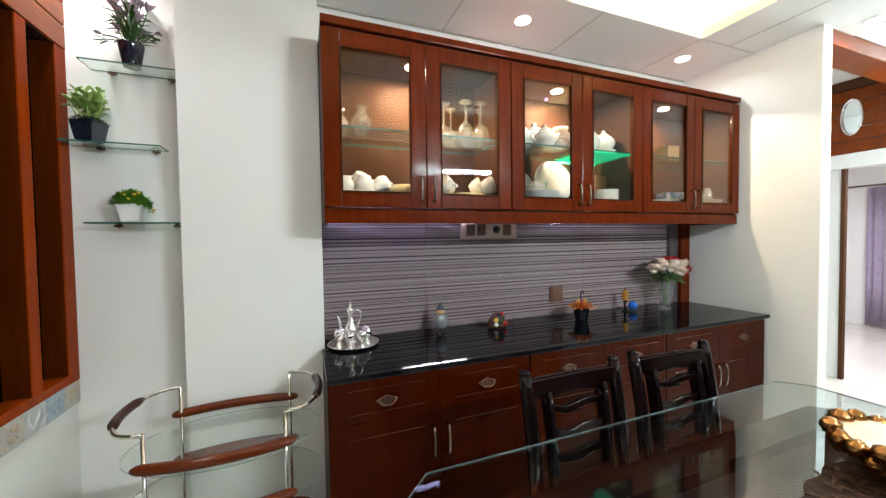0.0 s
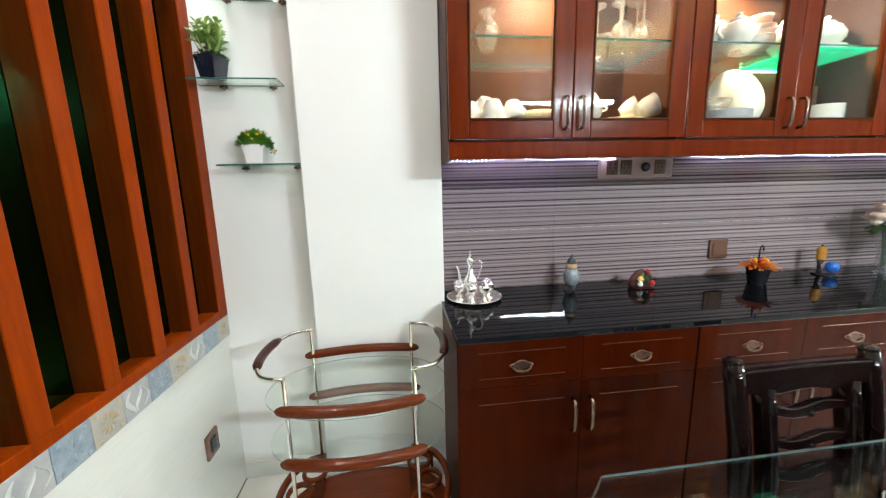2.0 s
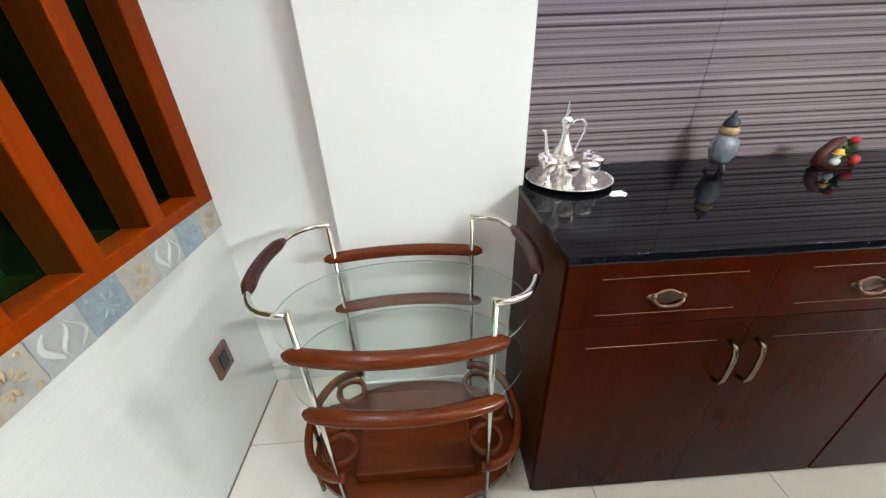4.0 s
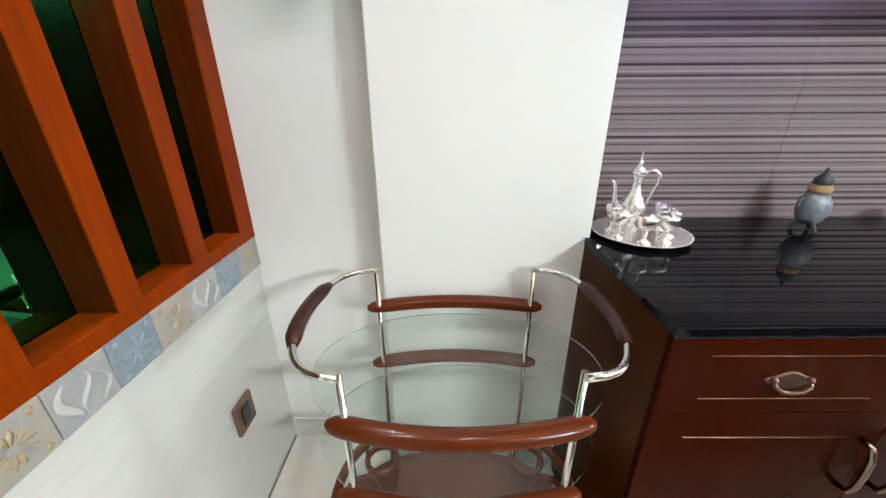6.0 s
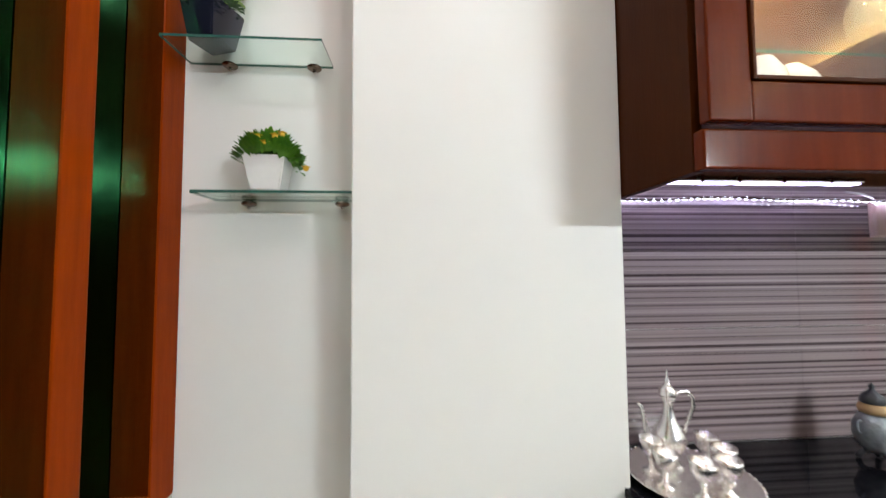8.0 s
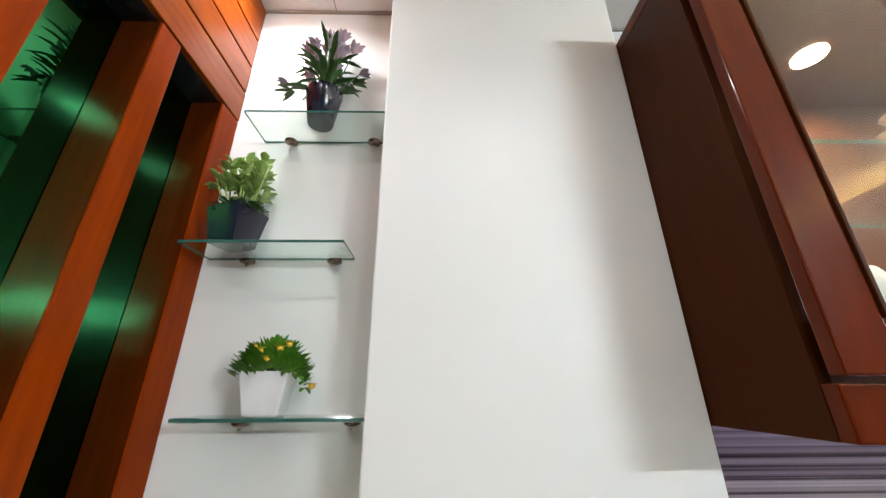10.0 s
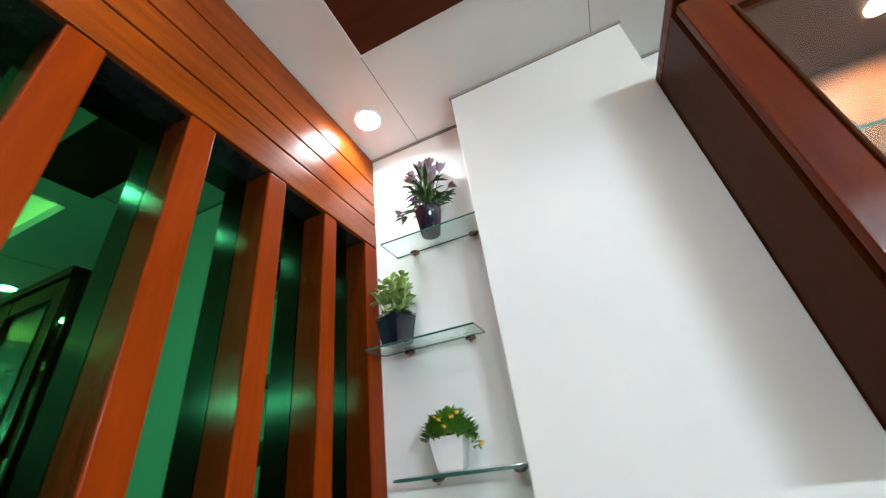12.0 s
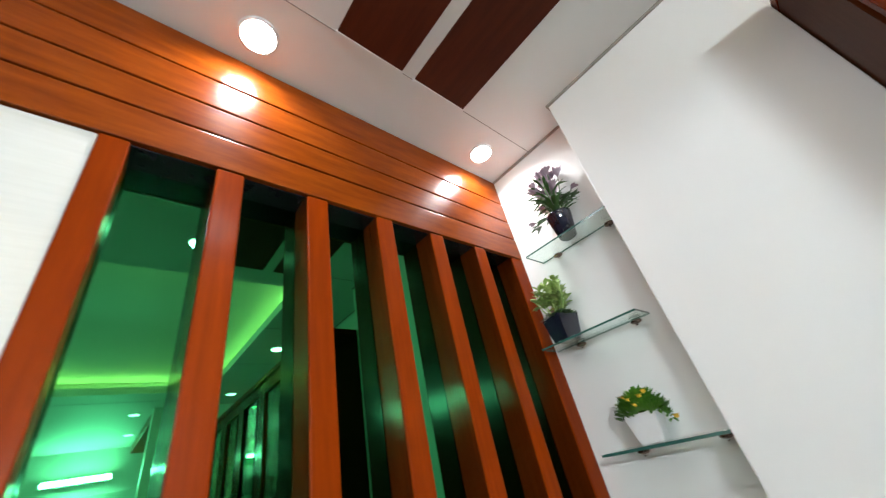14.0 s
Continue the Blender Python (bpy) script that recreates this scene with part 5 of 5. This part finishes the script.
for k, (x, y, z, red) in enumerate(((-0.105, -0.02, 0.285, 0), (-0.070, -0.04, 0.305, 0), (-0.040, 0.00, 0.322, 0), (-0.022, -0.05, 0.292, 0), (0.020, -0.03, 0.312, 0), (0.060, -0.035, 0.290, 0), (0.100, -0.02, 0.305, 0), (0.055, -0.05, 0.258, 0), (0.030, 0.02, 0.330, 1), (0.080, 0.02, 0.325, 1), (-0.010, 0.03, 0.315, 0), (0.085, -0.05, 0.262, 1), (0.015, -0.06, 0.272, 0))):
    bm = bmesh.new()
    rose(bm, (x * 1.42, y * 1.25, z + 0.010), 0.050)
    part("rose", bm, M_RED if red else M_PINK, o, "red rose" if red else "blush rose")
bm = leaf(bmesh.new(), (0.11, -0.01, 0.27), (1, 0, 0.5), 0.12, 0.024, -0.4)
part("petal_spike", bm, M_PINK, o, "curled cream petal")


# ---- tableware in the wall cabinets ----
SH, FLR = 1.9655, 1.6565


def decanter(x, y):
    d = thing("decanter", (x, y, SH), "small cut glass decanter on the glass shelf", "decanter", "glass decanters")
    part("body", lathe(bmesh.new(), [(0.025, 0), (0.032, 0.005), (0.030, 0.015), (0.049, 0.050), (0.051, 0.076), (0.034, 0.108), (0.018, 0.120), (0.018, 0.132), (0.037, 0.147), (0.032, 0.147), (0.0, 0.127)], 20, ripple=0.04, lobes=10), M_CRYSTAL, d).visible_shadow = False


def wine_glass(x, y):
    d = thing("wine_glass", (x, y, SH), "upturned clear stemmed wine glass", "wine glass", "wine glasses")
    part("bowl", lathe(bmesh.new(), [(0.040, 0), (0.045, 0.042), (0.038, 0.086), (0.012, 0.110), (0.0, 0.112)], 20), M_CRYSTAL, d).visible_shadow = False
    part("stem", lathe(bmesh.new(), [(0.006, 0.111), (0.005, 0.205), (0.038, 0.219), (0.039, 0.222), (0.0, 0.224)], 20), M_CRYSTAL, d).visible_shadow = False


def china_cup(x, y, z, tilt=0, rz=0, m=M_CHINA):
    d = thing("china_cup", (x, y, z), "white china cup with a fine pattern", "cup", "china cups")
    d.matrix_basis = pose(x, y, z, tilt, 0, rz)
    part("cup", lathe(bmesh.new(), [(0.026, 0), (0.028, 0.003), (0.042, 0.030), (0.050, 0.072), (0.0475, 0.072), (0.039, 0.030), (0.0, 0.008)], 24), m, d)
    part("ear", sweep(bmesh.new(), [(0.046, 0, 0.060), (0.064, 0, 0.058), (0.068, 0, 0.040), (0.058, 0, 0.024), (0.038, 0, 0.022)], 0.004, 8), m, d, "cup handle")


def bowl(x, y, z, r, h, m, tilt=0):
    d = thing("bowl", (x, y, z), "small round china bowl", "bowl", "cabinet bowls")
    d.matrix_basis = pose(x, y, z, tilt, 0, 0)
    part("bowl", lathe(bmesh.new(), [(r * 0.45, 0), (r * 0.5, 0.004), (r * 0.85, h * 0.5), (r, h), (r * 0.96, h), (r * 0.8, h * 0.5), (0.0, 0.010)], 28), m, d)


def saucer_stack(x, y, z, r, n, m=M_CHINA):
    for k in range(n):
        d = thing("plate", (x, y, z + k * 0.009), "stacked white china plate", "plate", "stacked plates")
        part("plate", lathe(bmesh.new(), [(r * 0.55, 0), (r * 0.6, 0.002), (r, 0.013), (r * 0.99, 0.015), (r * 0.58, 0.005), (0.0, 0.0045)], 32), m, d)


def teapot(x, y, z, s=1.0):
    d = thing("teapot", (x, y, z), "round white china teapot with a domed lid", "teapot", "china teapots")
    part("body", lathe(bmesh.new(), [(0.035 * s, 0), (0.040 * s, 0.004), (0.066 * s, 0.035 * s), (0.070 * s, 0.055 * s), (0.052 * s, 0.088 * s), (0.034 * s, 0.096 * s)], 28), M_CHINA, d)
    part("lid", lathe(bmesh.new(), [(0.036 * s, 0.0965 * s), (0.030 * s, 0.108 * s), (0.010 * s, 0.116 * s), (0.010 * s, 0.122 * s), (0.013 * s, 0.129 * s), (0.0, 0.137 * s)], 24), M_CHINA, d, "domed lid with a knob")
    part("spout", sweep(bmesh.new(), [(0.060 * s, 0, 0.040 * s), (0.085 * s, 0, 0.060 * s), (0.098 * s, 0, 0.092 * s)], [0.014 * s, 0.010 * s, 0.007 * s], 10), M_CHINA, d)
    part("handle", sweep(bmesh.new(), [(-0.055 * s, 0, 0.080 * s), (-0.088 * s, 0, 0.082 * s), (-0.094 * s, 0, 0.055 * s), (-0.064 * s, 0, 0.034 * s)], 0.006 * s, 8), M_CHINA, d)


def upright_plate(x, y, r, rz=0):
    d = thing("plate", (x, y, FLR + 0.002), "large white china plate standing upright", "plate", "upright plates")
    d.matrix_basis = pose(x, y, FLR + r * 0.99, 78, 0, rz)
    part("plate", lathe(bmesh.new(), [(0.0, 0), (r * 0.6, 0.0), (r, 0.014), (r * 0.99, 0.017), (r * 0.58, 0.005), (0.0, 0.0045)], 36), M_CHINA, d)


decanter(0.300, 2.06)
decanter(0.400, 1.98)
for x, y in ((0.855, 2.00), (0.925, 2.07), (0.955, 1.93), (1.010, 2.03), (1.045, 1.92), (1.090, 2.03)):
    wine_glass(x, y)
bowl(0.86, 1.90, SH, 0.045, 0.035, M_CRYSTAL)
saucer_stack(0.395, 1.920, FLR, 0.130, 1)
for x, y, rz, rx in ((0.305, 1.905, 90, 180), (0.392, 1.862, 60, 180), (0.478, 1.890, 20, 168), (0.335, 1.990, 0, 180), (0.445, 1.990, 120, 180)):
    china_cup(x, y, FLR + 0.092, rx, rz)
china_cup(0.390, 1.950, FLR + 0.120, 150, 200)
bowl(0.610, 1.95, FLR, 0.062, 0.065, M_CREAM)
bowl(0.548, 1.865, FLR, 0.050, 0.040, M_CREAM)
saucer_stack(0.945, 1.93, FLR, 0.115, 2, M_CREAM)
china_cup(0.850, 1.905, FLR + 0.058, 68, -70)
china_cup(0.885, 1.970, FLR + 0.058, 72, -60)
china_cup(1.030, 1.900, FLR + 0.058, 70, 75)
china_cup(1.000, 1.975, FLR + 0.058, 66, 60)
teapot(1.335, 1.965, SH, 1.15)
teapot(1.480, 2.045, SH, 1.45)
teapot(1.440, 1.880, SH, 1.0)
for k in range(4):
    bowl(1.600, 1.940, SH + k * 0.020, 0.062, 0.042, M_CHINA)
china_cup(1.600, 1.940, SH + 0.072, 0, 40)
saucer_stack(1.53, 1.865, SH, 0.055, 3)
upright_plate(1.400, 2.09, 0.110, 10)
upright_plate(1.610, 2.03, 0.138, -4)
bowl(1.405, 1.97, FLR, 0.100, 0.110, M_CRYSTAL)
saucer_stack(1.41, 1.895, FLR, 0.115, 5, M_PALETILE)
teapot(1.800, 1.960, SH, 1.45)
teapot(1.965, 1.960, SH + 0.028, 1.05)
saucer_stack(1.960, 1.965, SH, 0.085, 3)
g = thing("glass_slab", (1.885, 1.975, 1.951), "green glass tray with added glow, lit by LEDs under the shelf", "tray")
part("slab", B(-0.17, 0.17, -0.15, 0.16, 0, 0.005), M_GREENGLASS, g).visible_shadow = False
part("green_diodes", B(-0.165, 0.165, 0.150, 0.156, -0.006, -0.001), M_GREENLED, g, "thin glowing green strip")
v = thing("cabinet_led", (1.62, 2.10, 2.3515), "small violet LED dot under the cabinet top", "lamp")
part("dot", ball(bmesh.new(), (0, 0, -0.006), 0.009, 1, 1, 0.6), M_VIOLETGLOW, v)
saucer_stack(1.915, 1.90, FLR, 0.085, 8)
d = thing("potted_sprig", (1.90, 2.07, FLR), "tiny green sprig in a dark pot", "plant")
part("pot", lathe(bmesh.new(), [(0.020, 0), (0.026, 0.040), (0.0, 0.038)], 16), M_BLACK, d)
bm = bmesh.new()
for k in range(60):
    a = rnd.uniform(0, 6.283)
    leaf(bm, (0.010 * math.cos(a), 0.010 * math.sin(a), 0.04 + rnd.uniform(0, 0.05)), (math.cos(a), math.sin(a), rnd.uniform(0.2, 1.6)), 0.034, 0.009, 0.2)
tagged(part("foliage", bm, M_LEAF, d), kind="stuff")
d = thing("carton", (2.01, 2.055, FLR), "orange brown carton standing in the cabinet", "box")
part("carton", B(-0.060, 0.045, -0.03, 0.03, 0, 0.200, bevel=0.002), M_ORANGECARD, d)
d = thing("bottle_vase", (2.41, 2.00, SH), "slim clear bottle with a dark green fan leaf", "vase")
part("bottle", lathe(bmesh.new(), [(0.022, 0), (0.024, 0.06), (0.012, 0.09), (0.012, 0.13), (0.015, 0.135), (0.0, 0.132)], 18), M_CRYSTAL, d).visible_shadow = False
bm = bmesh.new()
for k in range(7):
    leaf(bm, (0, 0, 0.10), (-0.5 + k * 0.25, 0.1, 1.0), 0.15, 0.045, 0.3)
part("fan_leaf", bm, M_BOTTLE, d, "dark green fan leaves")
d = thing("carton", (2.57, 1.96, SH), "pale cream square carton on the glass shelf", "box")
part("carton", B(-0.060, 0.055, -0.04, 0.04, 0, 0.110, bevel=0.002), M_CREAM, d)
saucer_stack(2.52, 1.95, FLR, 0.095, 4)
d = thing("carton", (2.57, 1.935, FLR + 0.0425), "flat blue and white carton lying on plates", "box", rz=-8)
part("carton", B(-0.085, 0.085, -0.05, 0.05, 0, 0.045, bevel=0.002), M_BOXBLUE, d)
d = thing("carton", (2.40, 2.06, FLR), "narrow orange carton standing in the cabinet", "box")
part("carton", B(-0.030, 0.030, -0.03, 0.03, 0, 0.19, bevel=0.002), M_ORANGECARD, d)
d = thing("glass_jar", (2.82, 1.85, FLR), "clear glass jar in the unlit cabinet half", "jar")
part("jar", lathe(bmesh.new(), [(0.030, 0), (0.032, 0.09), (0.024, 0.105), (0.024, 0.12), (0.0, 0.118)], 20), M_CRYSTAL, d).visible_shadow = False
bowl(2.93, 1.86, FLR, 0.050, 0.04, M_CRYSTAL)
d = thing("small_box", (1.62, 2.02, CABT + 0.0005), "small dark box on top of the wall cabinets", "box")
part("box", B(-0.035, 0.035, -0.03, 0.03, 0, 0.05, bevel=0.003), M_BLACK, d)

# ---- next room through the opening ----
setting("wall_far", B(8.2, 8.35, -3, 9, 0, 3.0), M_WALL, "warm white far wall of the next room", "wall")
setting("wall_far_north", B(RIGHT + 0.1, 8.2, 4.6, 4.75, 0, 3.0), M_WALL, "white side wall of the next room", "wall")
setting("wall_far_south", B(3.4, 8.2, -2.6, -2.45, 0, 3.0), M_WALL, "white side wall of the next room", "wall")
setting("ceiling_far", B(3.4, 8.35, 1.525, 4.75, 2.90, 2.96), M_CEIL, "white ceiling of the next room", "ceiling")
setting("ceiling_far_low", B(3.4, 8.35, -3, 1.335, CEIL, CEIL + 0.06), M_CEIL, "white lower ceiling beyond the opening", "ceiling")
setting("ceiling_edge", B(3.405, 3.45, 1.525, 4.75, CEIL, 2.897), M_CEIL, "white step of the ceiling at the opening", "ceiling")
setting("wall_link", B(RIGHT + 0.1, 3.4, SPLASH + 0.1, 4.75, 0, 2.9), M_WALL, "white wall behind the dining corner", "wall")
beam = tagged(thing("room_divider", (5.0, 0, 0), "divider with white beam, plank panel and brown posts", "divider"), kind="structure")
part("beam", B(0, 0.16, -2.45, 4.6, 2.06, 2.20, bevel=0.006), M_CEIL, beam, "white plaster beam")
for k in range(5):
    part("plank", B(0.02, 0.10, 1.53, 4.6, 2.203 + k * 0.121, 2.203 + (k + 1) * 0.121 - 0.005, bevel=0.003), M_PLANK, beam)
part("post", B(0.0, 0.05, 1.966, 1.998, 0.0, 2.06, bevel=0.004), M_CABIN, beam, "brown wooden post")
part("post", B(0.0, 0.14, -0.9, -0.82, 0.0, 2.06, bevel=0.004), M_SLAT, beam, "brown wooden post")
part("upper_wall", B(0.02, 0.14, -2.45, 1.525, 2.201, CEIL), M_WALL, beam, "white wall above the beam")
part("top_trim", B(0.0, 0.12, 1.53, 4.6, 2.81, 2.898, bevel=0.003), M_CABIN, beam, "brown trim over the planks")
part("side_wall", B(0.02, 0.06, 2.00, 4.6, 0.0, 2.06), M_WALL, beam, "white wall beside the post")
trim = tagged(part("ceiling_beam", B(RIGHT + 0.105, 8.2, 1.34, 1.52, 2.60, 2.96, bevel=0.006), M_PLANK), "orange brown wooden ceiling beam", "beam", kind="structure")
mir = thing("wall_mirror", (5.000, 1.934, 2.540), "small oval mirror in an ornate silver frame", "mirror")
bm = bmesh.new()
ring = [(0.0, 0.070 * math.cos(2 * math.pi * k / 28), 0.165 * math.sin(2 * math.pi * k / 28)) for k in range(28)]
sweep(bm, ring, 0.010, 8, closed=True)
for k in range(28):
    ball(bm, ring[k], 0.013 if k % 2 else 0.008, sub=1)
part("frame", bm, M_SILVER, mir, "ornate silver frame")
bm = bmesh.new()
bm.faces.new([bm.verts.new((0.006, y, z)) for _, y, z in ring])
part("glass", bm, shader("mirror_silver", (0.85, 0.88, 0.88), 0.02, metal=1.0, second=(0.82, 0.86, 0.86), scale=2), mir, "mirror glass")
cur = thing("curtain", (8.12, 2.44, 0), "long lilac patterned curtain on a metal rod", "curtain")
bm = bmesh.new()
n = 60
cols = [[bm.verts.new((0.03 * math.sin(k * 0.9) + 0.01 * math.sin(k * 2.3), -0.45 + k * 0.9 / n, z)) for z in (0.03, 0.7, 1.4, 2.12)] for k in range(n + 1)]
for a, b in zip(cols, cols[1:]):
    for k in range(3):
        bm.faces.new((a[k], b[k], b[k + 1], a[k + 1])).smooth = True
bmesh.ops.solidify(bm, geom=bm.faces[:], thickness=0.004)
part("cloth", bm, M_CURTAIN, cur)
part("rod", sweep(bmesh.new(), [(0, -0.9, 2.15), (0, 0.75, 2.15)], 0.012, 10), M_STEEL, cur, "dull metal curtain rod")
lt = thing("low_table", (6.7, 1.55, 0), "low dark wooden table on the pale floor", "table")
part("tabletop", B(-0.35, 0.35, -0.30, 0.30, 0.28, 0.32, bevel=0.006), M_CHAIR, lt)
for sx in (-1, 1):
    for sy in (-1, 1):
        part("leg", B(sx * 0.30 - 0.025, sx * 0.30 + 0.025, sy * 0.25 - 0.025, sy * 0.25 + 0.025, 0, 0.28, bevel=0.004), M_CHAIR, lt)
tagged(part("rug", B(5.6, 7.4, 0.9, 1.75, 0.001, 0.012, bevel=0.003), M_RUG), "dark maroon rug under the low table", "rug")
fs = thing("flower_stand", (5.25, 2.22, 0), "slim stand with white flowers and green leaves", "flower stand")
part("pole", sweep(bmesh.new(), [(0, 0, 0), (0, 0, 0.75)], 0.03, 10), M_CHAIR, fs)
bm, b2 = bmesh.new(), bmesh.new()
for k in range(110):
    a, z = rnd.uniform(0, 6.283), rnd.uniform(0.72, 1.25)
    leaf(b2 if k % 2 else bm, (0.05 * math.cos(a), 0.05 * math.sin(a), z), (math.cos(a), math.sin(a), rnd.uniform(-0.2, 0.9)), 0.09, 0.035, 0.3)
tagged(part("leaves", bm, M_LEAF, fs), kind="stuff")
tagged(part("blossoms", b2, M_WHITEPOT, fs, "white blossoms"), kind="stuff")

# ---- floor tiles ----
T = 0.60
meshes = {}
for i in range(-1, 16):
    for j in range(-4, 8):
        xa, ya = LEFT - 0.012 + 0.006 + i * T, NICHE - 0.012 - (4 - j) * T + 0.3
        if xa + T < LEFT - 0.02 or xa > 8.1 or ya > 4.6 or ya + T < -2.45 or (ya > SPLASH and xa < RIGHT - 0.4) or (ya + T < FAR - 0.3 and xa < 3.0):
            continue
        if "tile" not in meshes:
            meshes["tile"] = bpy.data.meshes.new("floor_tile")
            b = B(0.0012, T - 0.0012, 0.0012, T - 0.0012, -0.0058, 0.0, bevel=0.0012, seg=1)
            b.to_mesh(meshes["tile"])
            b.free()
            meshes["tile"].materials.append(M_FLOOR)
        ob = new("floor_tile", meshes["tile"])
        ob.matrix_basis = pose(xa, ya, 0)
        ob.parent = floor
